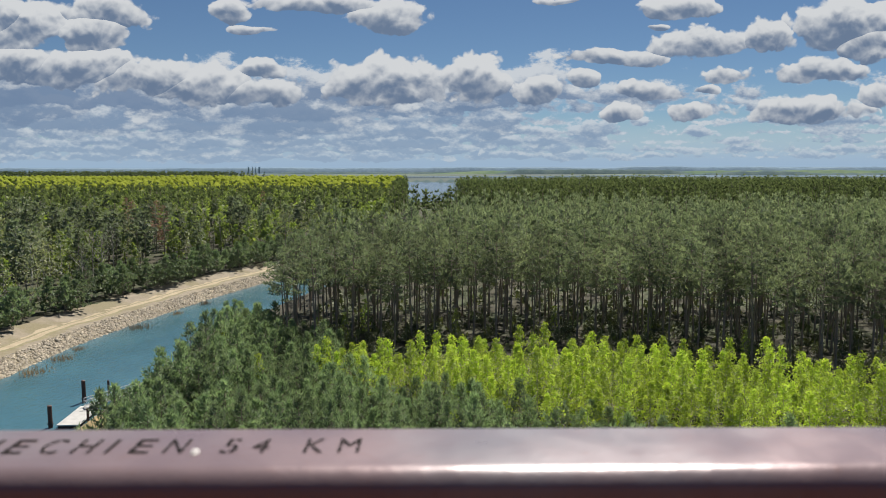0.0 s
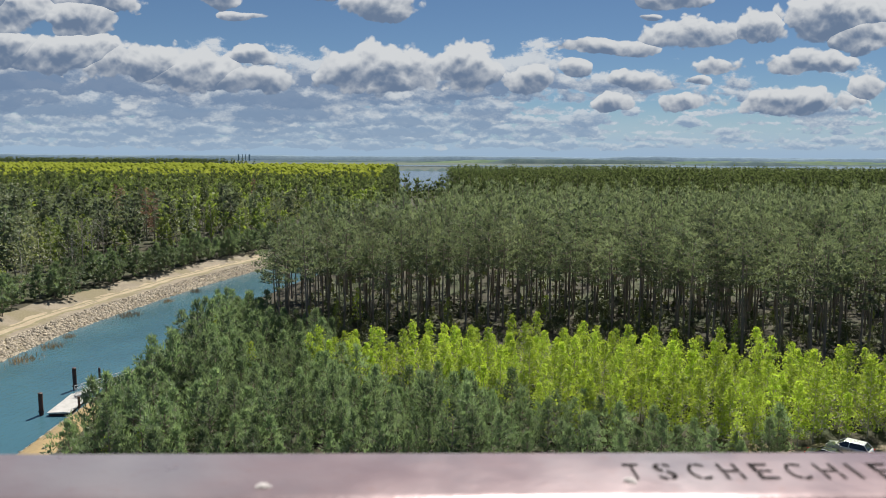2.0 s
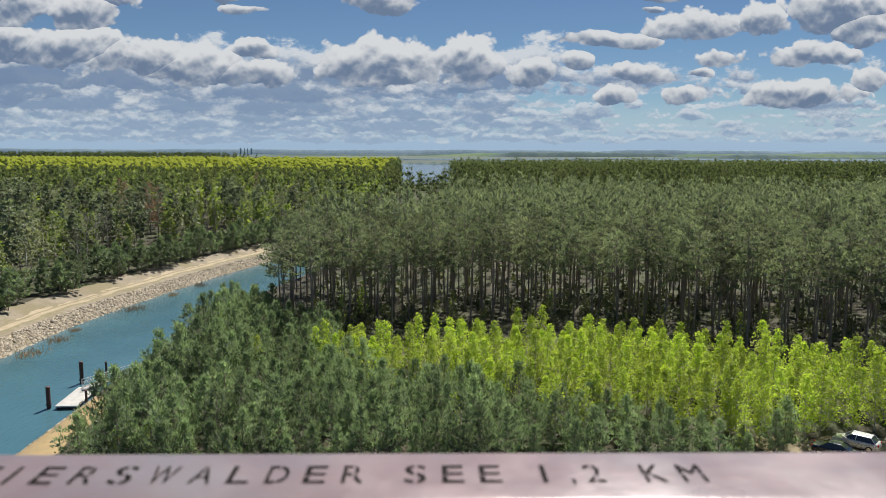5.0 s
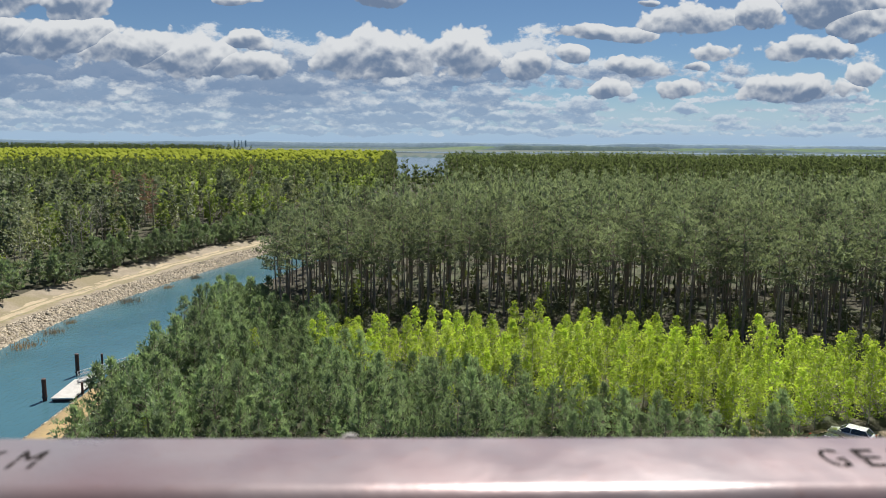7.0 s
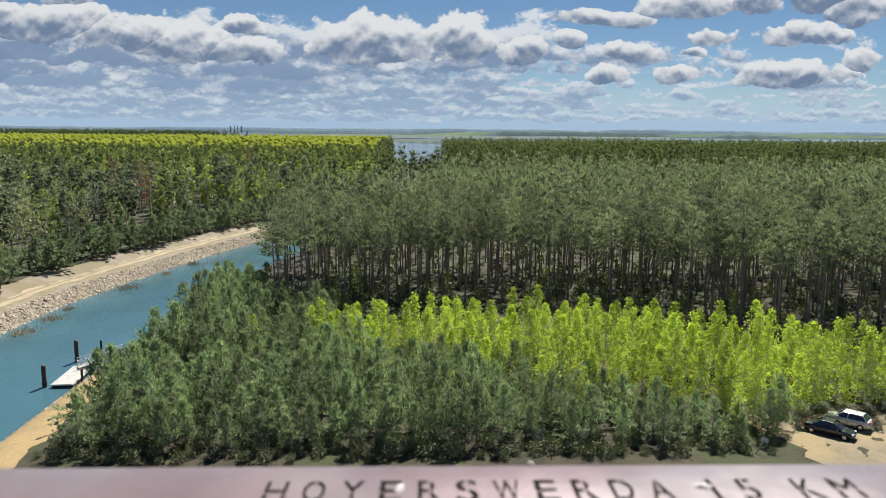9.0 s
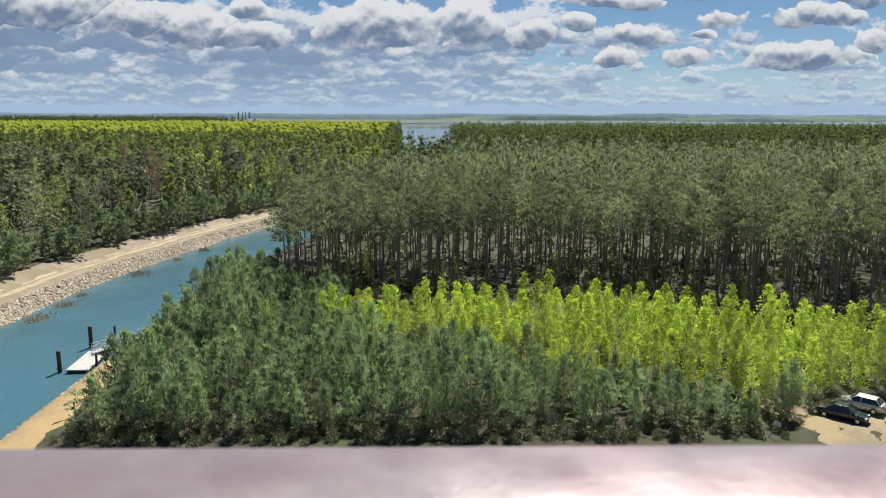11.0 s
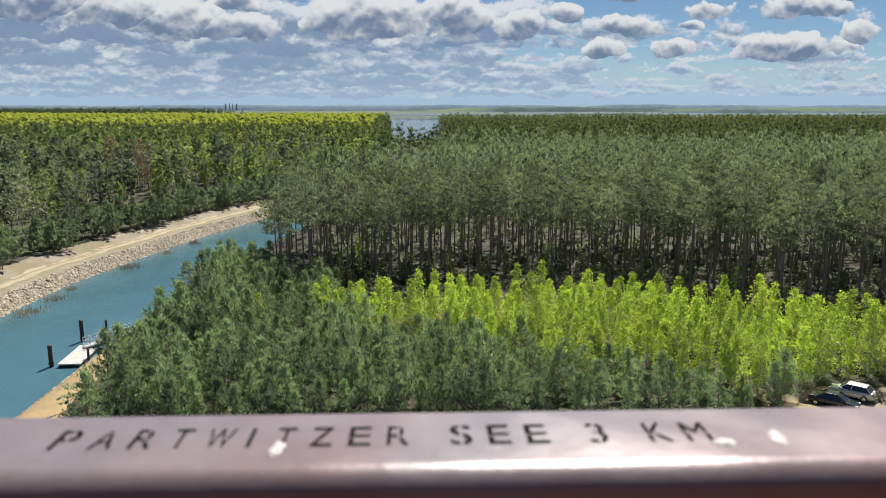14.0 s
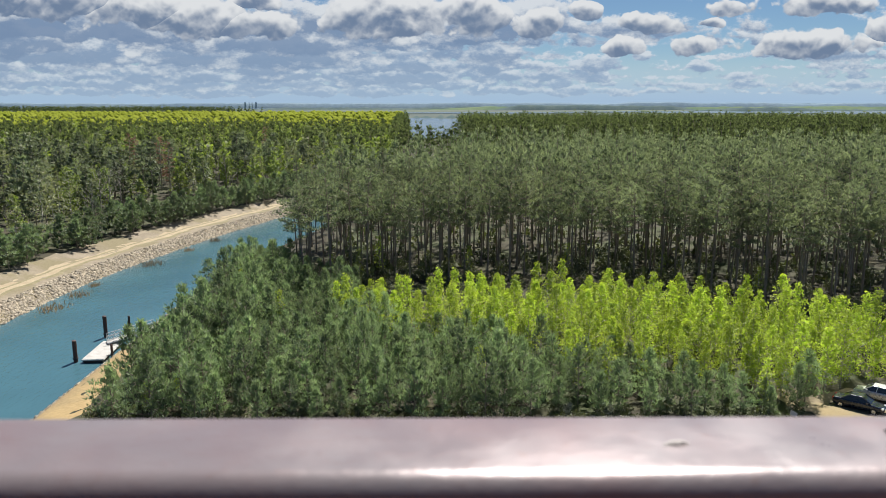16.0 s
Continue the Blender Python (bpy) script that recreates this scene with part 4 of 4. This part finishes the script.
# Near-black colour paints the shade inside the letter cut-outs; the rail stays whole.
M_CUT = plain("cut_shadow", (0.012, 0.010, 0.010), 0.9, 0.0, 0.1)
WIDTHS = {"I": 0.70, "T": 0.9, "M": 1.06, "W": 1.10, " ": 0.66, ",": 0.42, "1": 0.75, "2": 0.9, "3": 0.9, "5": 0.9, "4": 0.9}
def lettering(text, x0, x1, yc, tall):
    """Stencil letters, one mesh a word, cut by narrow bridges, from x0 to x1 on the rail's top. Flat dark faces stand
    for the cut-outs' shade.
    """
    total = sum(WIDTHS.get(c, 1.0) for c in text) - 0.22
    pitch = (x1 - x0) / total
    x, made = x0, []
    for ch in text:
        w = WIDTHS.get(ch, 1.0)
        if ch != " ":
            cu = bpy.data.curves.new("letter", "FONT")
            cu.body, cu.size, cu.resolution_u = ch, 1.0, 4
            ob = new("letter", cu)
            me = bpy.data.meshes.new_from_object(ob.evaluated_get(bpy.context.evaluated_depsgraph_get()))
            bpy.data.objects.remove(ob)
            bm = bmesh.new(); bm.from_mesh(me); bpy.data.meshes.remove(me)
            lo = [min(p.co[i] for p in bm.verts) for i in (0, 1)]
            hi = [max(p.co[i] for p in bm.verts) for i in (0, 1)]
            # narrow bridges of the stencil
            axis, at = (0, 0.5) if ch in "CSOGDRPAB5232" else (1, 0.42)
            if ch in "IT1Z,4L": axis = None
            if axis is not None:
                span = hi[axis] - lo[axis]
                mid = lo[axis] + at * span
                no = (1, 0, 0) if axis == 0 else (0, 1, 0)
                for e in (mid - 0.03, mid + 0.03):
                    bmesh.ops.bisect_plane(bm, geom=bm.verts[:] + bm.edges[:] + bm.faces[:], plane_co=(e if axis == 0 else 0, e if axis == 1 else 0, 0), plane_no=no)
                kill = [q for q in bm.faces if mid - 0.03 < q.calc_center_median()[axis] < mid + 0.03]
                bmesh.ops.delete(bm, geom=kill, context="FACES")
            cw = max(w - 0.42, 0.2) * pitch
            sx, sy = cw / max(hi[0] - lo[0], 0.25 if ch in "I1," else 0.01), tall / 0.729
            for p in bm.verts:
                p.co = (x + (p.co.x - lo[0]) * sx, yc - tall / 2 + p.co.y * sy, RAIL_Z + 0.0003)
            made.append(bm)
        x += w * pitch
    whole = bmesh.new()
    for bm in made:
        me = bpy.data.meshes.new("tmp"); bm.to_mesh(me); bm.free()
        whole.from_mesh(me); bpy.data.meshes.remove(me)
    return part("lettering", whole, M_CUT, rail, "black sheet for the shade in stencil-cut words " + text)
LY_, LT_ = RAIL_Y - 0.023, 0.0165
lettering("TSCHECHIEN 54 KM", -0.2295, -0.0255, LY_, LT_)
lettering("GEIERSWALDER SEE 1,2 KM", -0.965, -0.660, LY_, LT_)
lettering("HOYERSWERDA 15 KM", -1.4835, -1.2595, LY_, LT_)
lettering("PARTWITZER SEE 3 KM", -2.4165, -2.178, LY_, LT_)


# ---- rip-rap stones on the banks ----
def stones(name, spots, label, rng, smin, smax):
    """Uneven angular stones, joined."""
    base = np.array([(-1, -1, -0.6), (1, -1, -0.6), (1, 1, -0.6), (-1, 1, -0.6), (-0.7, -0.7, 0.7), (0.7, -0.7, 0.7), (0.7, 0.7, 0.7), (-0.7, 0.7, 0.7)])
    quads = np.array([(0, 1, 5, 4), (1, 2, 6, 5), (2, 3, 7, 6), (3, 0, 4, 7), (4, 5, 6, 7)])
    vs, fs, o = [], [], 0
    for x, y in spots:
        s = rng.uniform(smin, smax) * 0.5
        v = (base + rng.normal(0, 0.22, base.shape)) * np.array([s * rng.uniform(0.8, 1.5), s, s * 0.75])
        a = rng.uniform(0, 6.28)
        w = np.stack([v[:, 0] * math.cos(a) - v[:, 1] * math.sin(a) + x, v[:, 0] * math.sin(a) + v[:, 1] * math.cos(a) + y, v[:, 2]], -1)
        w[:, 2] += max(float(height(x, y)), WATER - 0.25) + s * 0.2
        vs.append(w); fs.append(quads + o); o += 8
    return tagged(mesh_object(name, np.concatenate(vs), np.concatenate(fs), M_STONE), label, "stones", kind="stuff")
rng = np.random.default_rng(77)
sy = rng.uniform(88, 285, 8500)
sx = bank(sy) + 0.5 - rng.uniform(0, 1, 8500) ** 0.8 * 3.9
stones("bank_stones", list(zip(sx, sy)), "pale angular rip-rap stones on the canal bank", rng, 0.14, 0.52)
sy = rng.uniform(52, 112, 1500)
sx = bank(sy) + CANAL - 0.3 + rng.uniform(0, 1, 1500) * 1.5
stones("bank_stones", list(zip(sx, sy)), "small grey stones along the near bank", rng, 0.12, 0.4)

# ---- reeds in the water ----
def reed_clump(seed, n=170):
    r = np.random.default_rng(seed)
    c = np.column_stack([r.normal(0, 0.55, n), r.normal(0, 0.8, n), np.full(n, -0.35)])
    return blades(r, c, np.tile([0, 0, 1.0], (n, 1)), np.full(n, 1.0), 1, 0.06, 0.6, 0.3)
for i, (x, y, s) in enumerate(((-62.9, 113.0, 1.2), (-62.6, 121.5, 0.9), (-59.6, 146.0, 1.1), (-57.0, 160.0, 0.6), (-54.8, 172.0, 0.8), (-63.0, 128.0, 0.5))):
    rv, rf = reed_clump(100 + i)
    ob = mesh_object("reed_clump", rv, rf, M_REED)
    ob.location, ob.scale = (x, y, WATER), (s * 1.7, s * 1.7, 1.1)
    tagged(ob, "dry brown reed clump standing in shallow water", "reeds", "reed clumps", "stuff")

# ---- undergrowth ----
def bush(seed, n, r, h, leaf):
    g = np.random.default_rng(seed)
    d = g.normal(0, 1, (n, 3)); d /= np.linalg.norm(d, axis=1)[:, None]
    c = d * g.uniform(0.5, 1, (n, 1)) * np.array([r, r, h * 0.5]) + np.array([0, 0, h * 0.5])
    c += g.normal(0, 0.12, c.shape)
    c[:, 2] = np.abs(c[:, 2]) + 0.05
    w = gather([tube([[0, 0, -0.15], [math.cos(a) * r * 0.3, math.sin(a) * r * 0.3, h * 0.4], [math.cos(a) * r * 0.6, math.sin(a) * r * 0.6, h * 0.8]], [0.03, 0.02, 0.006], 3) for a in np.arange(5) * 1.26 + seed])
    return w, leaves(g, c, leaf)
def bush_thing(seed, n, r, h, leaf, mat, label, group):
    w, c = bush(seed, n, r, h, leaf)
    root = tagged(new("shrub"), label, "shrub", group)
    mesh_object("stem", *w, M_GREYWOOD, root)
    mesh_object("leaf_crown", *c, mat, root)
    return root
rng = np.random.default_rng(5)
LOW = [bush_thing(s, 300, 0.8, 1.3, 0.20, M_SHRUB, "low green undergrowth shrub at the wood's edge", "undergrowth shrubs") for s in (1, 2)]
def at_edge(x, y):
    return near_edge(x) - 2.2 < y < near_edge(x) + 1.6 and x - float(bank(y)) > CANAL + 6.5
plant(rng, LOW, scatter(rng, 1500, -36, 32, 61, 68, at_edge, 1.25), smin=0.5, smax=1.2)
def at_foot(x, y):
    return birch_back(x) < y < pine_front(x) + 30 and x - float(bank(y)) > CANAL + 8
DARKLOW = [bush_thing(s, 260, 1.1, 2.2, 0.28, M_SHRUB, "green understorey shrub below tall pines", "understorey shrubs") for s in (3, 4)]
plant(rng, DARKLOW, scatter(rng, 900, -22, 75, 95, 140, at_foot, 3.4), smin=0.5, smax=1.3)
WHITE = [bush_thing(8, 260, 0.7, 1.6, 0.15, M_BLOSSOM, "small shrub in white blossom", "blossoming shrubs")]
plant(rng, WHITE, [(9.8, 66.4), (13.6, 66.2)], smin=0.7, smax=0.9)
YOUNGB = [thing("small_birch", *sum(((w, M_WHITEBARK, c, M_BIRCH) for w, c in [birch(131, 5.6, 18, 0.20, 0.18, 0.1, 24, 0.22, 0.14)]), ()), "small yellow-green birch among young pines", "small birches")]
def settle(lst, things):
    for (x, y, s), ob in zip(lst, things):
        ob.matrix_basis = pose(x, y, float(height(x, y)) - 0.05, 0, 0, 40 * s) @ Matrix.Diagonal((s, s, s, 1))
SB = [(1.6, 69.5, 1.05), (11.8, 72.0, 1.22), (14.8, 71.5, 1.05), (-22.5, 91.0, 1.1), (-27.6, 68.0, 0.7), (-30.2, 67.0, 0.6), (29.2, 67.8, 0.95), (-24.0, 76.0, 0.6), (-15.5, 121.0, 1.0), (-12.5, 126.0, 1.2), (-20.0, 119.5, 0.9), (3.0, 126.0, 0.9),
      (20.0, 125.5, 1.0), (34.0, 118.0, 0.9), (46.0, 109.0, 0.9), (-33.0, 112.0, 0.9)]
settle(SB, YOUNGB + [copy_thing(YOUNGB[0], Matrix.Identity(4)) for _ in SB[1:]])

# ---- floating jetty ----
M_DECK = surface("pale_decking", (0.52, 0.51, 0.49), (0.44, 0.43, 0.41), 1.2, 0.7)
M_PILE = surface("red_brown_pile", (0.085, 0.035, 0.028), (0.06, 0.028, 0.024), 1.0, 0.6)
M_GALV = plain("white_galvanised_steel", (0.72, 0.73, 0.74), 0.4, 0.3)
M_FLOAT = plain("dark_float", (0.03, 0.03, 0.035), 0.7)
jetty = tagged(new("jetty"), "floating jetty with a pale deck on the canal", "jetty")
jetty.matrix_basis = pose(-45.55, 91.8, WATER, 0, 0, 4)
bm = bmesh.new(); box(bm, -1.35, 1.35, -3.7, 3.7, 0.36, 0.46); part("deck_frame", bm, M_GALV, jetty)
for i in range(4):
    bm = bmesh.new(); box(bm, -1.2, 1.2, -3.5 + i * 1.8, -1.95 + i * 1.8, -0.25, 0.357); part("float", bm, M_FLOAT, jetty, "dark float below the deck")
def board():
    bm = bmesh.new(); box(bm, -1.33, 1.33, -0.13, 0.13, 0, 0.035)
    me = bpy.data.meshes.new("board"); bm.to_mesh(me); bm.free(); me.materials.append(M_DECK)
    return me
BOARD = board()
for i in range(26):
    ob = new("board", BOARD); ob.parent = jetty; ob.location = (0, -3.54 + i * 0.283, 0.461)
def pile(x, y, top, r):
    root = tagged(new("mooring_pile"), "dark red-brown steel mooring pile in the water", "pile", "mooring piles")
    root.location = (x, y, WATER)
    bm = bmesh.new(); rod(bm, (0, 0, -1.6), (0, 0, top), r, r, 14); part("shaft", bm, M_PILE, root)
    bm = bmesh.new(); rod(bm, (0, 0, top), (0, 0, top + 0.06), r * 1.06, r * 0.7, 14); part("cap", bm, M_PILE, root)
    bm = bmesh.new(); rod(bm, (0, 0, 0.42), (0, 0, 0.55), r * 1.35, r * 1.35, 14); part("guide_ring", bm, M_FLOAT, root)
pile(-47.6, 88.6, 2.75, 0.26); pile(-48.2, 98.6, 3.0, 0.26); pile(-43.8, 90.3, 1.7, 0.15); pile(-45.9, 101.0, 2.3, 0.15)
gang = tagged(new("gangway"), "white lattice gangway from the bank to the jetty", "gangway")
A, B = Vector((-46.2, 94.4, WATER + 0.62)), Vector((-40.9, 97.0, 0.25))
d = (B - A); ln = d.length
side = Vector((-d.y, d.x, 0)).normalized() * 0.65
bm = bmesh.new()
for s in (-1, 1): rod(bm, A + side * s, B + side * s, 0.06)
for i in range(8):
    p = A + d * (i / 7); rod(bm, p - side, p + side, 0.035)
part("frame", bm, M_GALV, gang)
bm = bmesh.new()
q = [A - side * 0.95, A + side * 0.95, B + side * 0.95, B - side * 0.95]
vv = [bm.verts.new(p + Vector((0, 0, z))) for z in (0.06, 0.10) for p in q]
for fidx in ((3, 2, 1, 0), (4, 5, 6, 7), (0, 1, 5, 4), (1, 2, 6, 5), (2, 3, 7, 6), (3, 0, 4, 7)): bm.faces.new([vv[i] for i in fidx])
part("walkway", bm, M_DECK, gang)
for s in (-1, 1):
    bm = bmesh.new()
    up = Vector((0, 0, 1.05))
    rod(bm, A + side * s + up, B + side * s + up, 0.045)
    rod(bm, A + side * s + up * 0.5, B + side * s + up * 0.5, 0.025)
    for i in range(8):
        p = A + d * (i / 7) + side * s
        rod(bm, p, p + up, 0.035)
        if i < 7: rod(bm, p + (up if i % 2 else Vector()), A + d * ((i + 1) / 7) + side * s + (Vector() if i % 2 else up), 0.025)
    part("railing", bm, M_GALV, gang)

# ---- parked cars ----
M_TYRE = plain("tyre_rubber", (0.02, 0.02, 0.02), 0.85)
M_RIM = plain("alloy_rim", (0.55, 0.56, 0.58), 0.3, 0.9)
M_GLASS = plain("car_glass", (0.015, 0.02, 0.025), 0.06, 0.0, 0.9)
M_RED = plain("tail_light", (0.35, 0.02, 0.02), 0.2)
M_LAMP = plain("head_light", (0.75, 0.77, 0.8), 0.12, 0.3)
M_BLACK = plain("black_trim", (0.02, 0.02, 0.022), 0.5)
M_BAR = plain("pale_plate", (0.7, 0.7, 0.68), 0.5)
def slab(sections, cols):
    """Loft across the car: sections along x of (x, half width, z) rows."""
    bm = bmesh.new()
    rows = [[bm.verts.new(p) for p in s] for s in sections]
    for a, b in zip(rows, rows[1:]):
        for i in range(cols): bm.faces.new((a[i], a[(i + 1) % cols], b[(i + 1) % cols], b[i]))
    bm.faces.new(rows[0][::-1]); bm.faces.new(rows[-1])
    bmesh.ops.recalc_face_normals(bm, faces=bm.faces[:])
    return bm
def car(name, paint, label, m, hatch):
    root = tagged(new(name), label, "car", "parked cars")
    L = 4.15 if hatch else 4.5
    # body: front at +x
    xs_ = [-L / 2, -L / 2 + 0.12, -L / 2 + 0.6, -0.6, 0.7, L / 2 - 0.9, L / 2 - 0.25, L / 2]
    top = [0.80, 0.93, 0.97, 0.95, 0.93, 0.86, 0.74, 0.60]
    low = [0.42, 0.30, 0.24, 0.22, 0.22, 0.24, 0.28, 0.38]
    wid = [0.70, 0.80, 0.85, 0.87, 0.87, 0.85, 0.78, 0.62]
    secs = [[(x, -w * 0.94, lo), (x, -w, (lo + t) * 0.5), (x, -w * 0.97, t - 0.08), (x, -w * 0.86, t), (x, w * 0.86, t), (x, w * 0.97, t - 0.08), (x, w, (lo + t) * 0.5), (x, w * 0.94, lo)] for x, t, lo, w in zip(xs_, top, low, wid)]
    ob = part("body", slab(secs, 8), paint, root)
    bv = ob.modifiers.new("round", "BEVEL"); bv.width, bv.segments, bv.limit_method = 0.05, 2, "ANGLE"
    # cabin: glass house with a painted roof
    back = -L / 2 + (0.28 if hatch else 0.75)
    cx_ = [back, back + (0.42 if hatch else 0.75), -0.1, 0.35, 1.10]
    ct = [0.97, 1.36, 1.44, 1.38, 0.93]
    secs = [[(x, -0.77, 0.92), (x, -0.77 + (t - 0.92) * 0.36, t), (x, 0.77 - (t - 0.92) * 0.36, t), (x, 0.77, 0.92)] for x, t in zip(cx_, ct)]
    part("glasshouse", slab(secs, 4), M_GLASS, root, "dark tinted car glass")
    bm = bmesh.new()
    box(bm, cx_[1] - 0.02, cx_[3] + 0.05, -0.60, 0.60, 1.405, 1.452)
    rf = part("roof", bm, paint, root)
    bv = rf.modifiers.new("round", "BEVEL"); bv.width, bv.segments = 0.02, 2
    for s in (-1, 1):
        for (xa, za), (xb, zb) in (((1.12, 0.93), (0.36, 1.42)), ((-0.05, 0.93), (-0.12, 1.43)), ((back, 0.95), (cx_[1], 1.42))):
            bm = bmesh.new()
            rod(bm, (xa, s * 0.775, za), (xb, s * (0.77 - (zb - 0.92) * 0.33), zb), 0.04, 0.035, 6)
            part("pillar", bm, paint, root)
        bm = bmesh.new(); box(bm, 0.72, 0.92, s * 0.90 - 0.08, s * 0.90 + 0.08, 0.93, 1.06); part("mirror", bm, paint, root)
        bm = bmesh.new(); box(bm, -L / 2 - 0.005, -L / 2 + 0.12, s * 0.60 - 0.13, s * 0.60 + 0.13, 0.66, 0.90); part("tail_light", bm, M_RED, root, "red tail light")
        bm = bmesh.new(); box(bm, L / 2 - 0.30, L / 2 - 0.07, s * 0.58 - 0.16, s * 0.58 + 0.16, 0.58, 0.73); part("headlight", bm, M_LAMP, root, "clear headlight")
        for xw in (-L / 2 + 0.78, L / 2 - 0.85):
            bm = bmesh.new(); rod(bm, (xw, s * 0.68, 0.31), (xw, s * 0.89, 0.31), 0.31, 0.31, 20)
            ty = part("wheel", bm, M_TYRE, root)
            bm = bmesh.new(); rod(bm, (xw, s * 0.87, 0.31), (xw, s * 0.905, 0.31), 0.20, 0.18, 14); part("rim", bm, M_RIM, ty, "silver wheel rim")
    bm = bmesh.new(); box(bm, L / 2 - 0.06, L / 2 + 0.01, -0.45, 0.45, 0.42, 0.56); part("grille", bm, M_BLACK, root)
    for e in (-1, 1):
        bm = bmesh.new(); box(bm, e * (L / 2 + 0.012) - 0.012, e * (L / 2 + 0.012) + 0.012, -0.26, 0.26, 0.46, 0.56); part("number_plate", bm, M_BAR, root, "blank pale plate")
    root.matrix_basis = m
M_DARKPAINT = plain("dark_blue_paint", (0.012, 0.018, 0.035), 0.25, 0.3, 0.6, 0.8)
M_SILVER = plain("silver_paint", (0.60, 0.62, 0.62), 0.3, 0.5, 0.5, 0.6)
car("car", M_DARKPAINT, "dark blue saloon car parked beside birches", pose(38.3, 67.5, float(height(38.3, 67.5)) + 0.035, 0, 0, -41), False)
car("car", M_SILVER, "silver hatchback car parked on gravel", pose(41.4, 69.8, float(height(41.4, 69.8)) + 0.035, 0, 0, 136), True)

# ---- small board on a leaning post ----
sign = tagged(new("signpost"), "small pale board on a leaning grey post", "sign")
sign.location = (29.6, 63.6, float(height(29.6, 63.6)))
bm = bmesh.new(); rod(bm, (-0.4, 0, -0.2), (0.35, 0, 1.25), 0.05); part("post", bm, M_GREYWOOD, sign)
bm = bmesh.new(); box(bm, -0.35, 0.35, -0.02, 0.02, -0.22, 0.22, pose(0.40, -0.06, 1.35, -35, 25, 0)); part("board", bm, M_DECK, sign)

# ---- distant chimneys ----
# Pale blue base colour carries the haze over the far chimneys.
M_FARCON = surface("distant_concrete", (0.40, 0.49, 0.58), (0.43, 0.52, 0.60), 0.01, 1.0, bump=0.0, spec=0.0)
plantw = tagged(new("power_station"), "tiny hazy chimneys on the far horizon", "power station")
plantw.location = (-1150, 4640, 0)
for x, h, w in ((0, 39, 2.5), (18, 38.6, 2.5), (42, 36.8, 6), (-24, 36.4, 6)):
    bm = bmesh.new(); rod(bm, (x, 0, 0), (x, 0, h), w, w * 0.7, 12); part("chimney", bm, M_FARCON, plantw)

# ---- droppings on the rail ----
M_DROP = surface("dried_dropping", (0.66, 0.64, 0.62), (0.45, 0.42, 0.41), 60.0, 0.9, bump=0.1)
def dropping(x, y, rx, ry, seed):
    rx, ry = rx * 0.75, ry * 0.75
    r = np.random.default_rng(seed)
    n = 22
    a = np.arange(n) * 2 * np.pi / n
    rad = 1 + 0.22 * np.sin(2 * a + r.uniform(0, 6)) + 0.14 * np.sin(5 * a + r.uniform(0, 6)) + r.uniform(-0.08, 0.08, n)
    rim = np.stack([x + rx * rad * np.cos(a), y + ry * rad * np.sin(a), np.full(n, RAIL_Z + 0.0002)], -1)
    inn = np.stack([x + rx * 0.6 * rad * np.cos(a), y + ry * 0.6 * rad * np.sin(a), np.full(n, RAIL_Z + 0.0011)], -1)
    v = np.concatenate([rim, inn, [[x, y, RAIL_Z + 0.0013]]])
    f = [(i, (i + 1) % n, n + (i + 1) % n) for i in range(n)] + [(i, n + (i + 1) % n, n + i) for i in range(n)] + [(n + i, n + (i + 1) % n, 2 * n) for i in range(n)]
    mesh_object("dropping", v, f, M_DROP, rail, smooth=True)
dropping(-0.0954, 0.2996, 0.0030, 0.0037, 0)
dropping(-0.2301, 0.2973, 0.0032, 0.0033, 1)
dropping(-0.3792, 0.2932, 0.0036, 0.0037, 2)
dropping(-1.1487, 0.3284, 0.0037, 0.0018, 3)
dropping(-1.4340, 0.3081, 0.0025, 0.0043, 4)
dropping(-1.3904, 0.2970, 0.0032, 0.0026, 5)
dropping(-1.3202, 0.3084, 0.0046, 0.0024, 6)
dropping(-1.3824, 0.3280, 0.0018, 0.0016, 7)
dropping(-2.1780, 0.2967, 0.0047, 0.0041, 8)
dropping(-2.1573, 0.3002, 0.0044, 0.0063, 9)
dropping(-2.0899, 0.2904, 0.0017, 0.0027, 10)
dropping(-2.4973, 0.3034, 0.0056, 0.0023, 11)
dropping(-2.3368, 0.2937, 0.0020, 0.0035, 12)
dropping(-2.3361, 0.2970, 0.0039, 0.0063, 13)
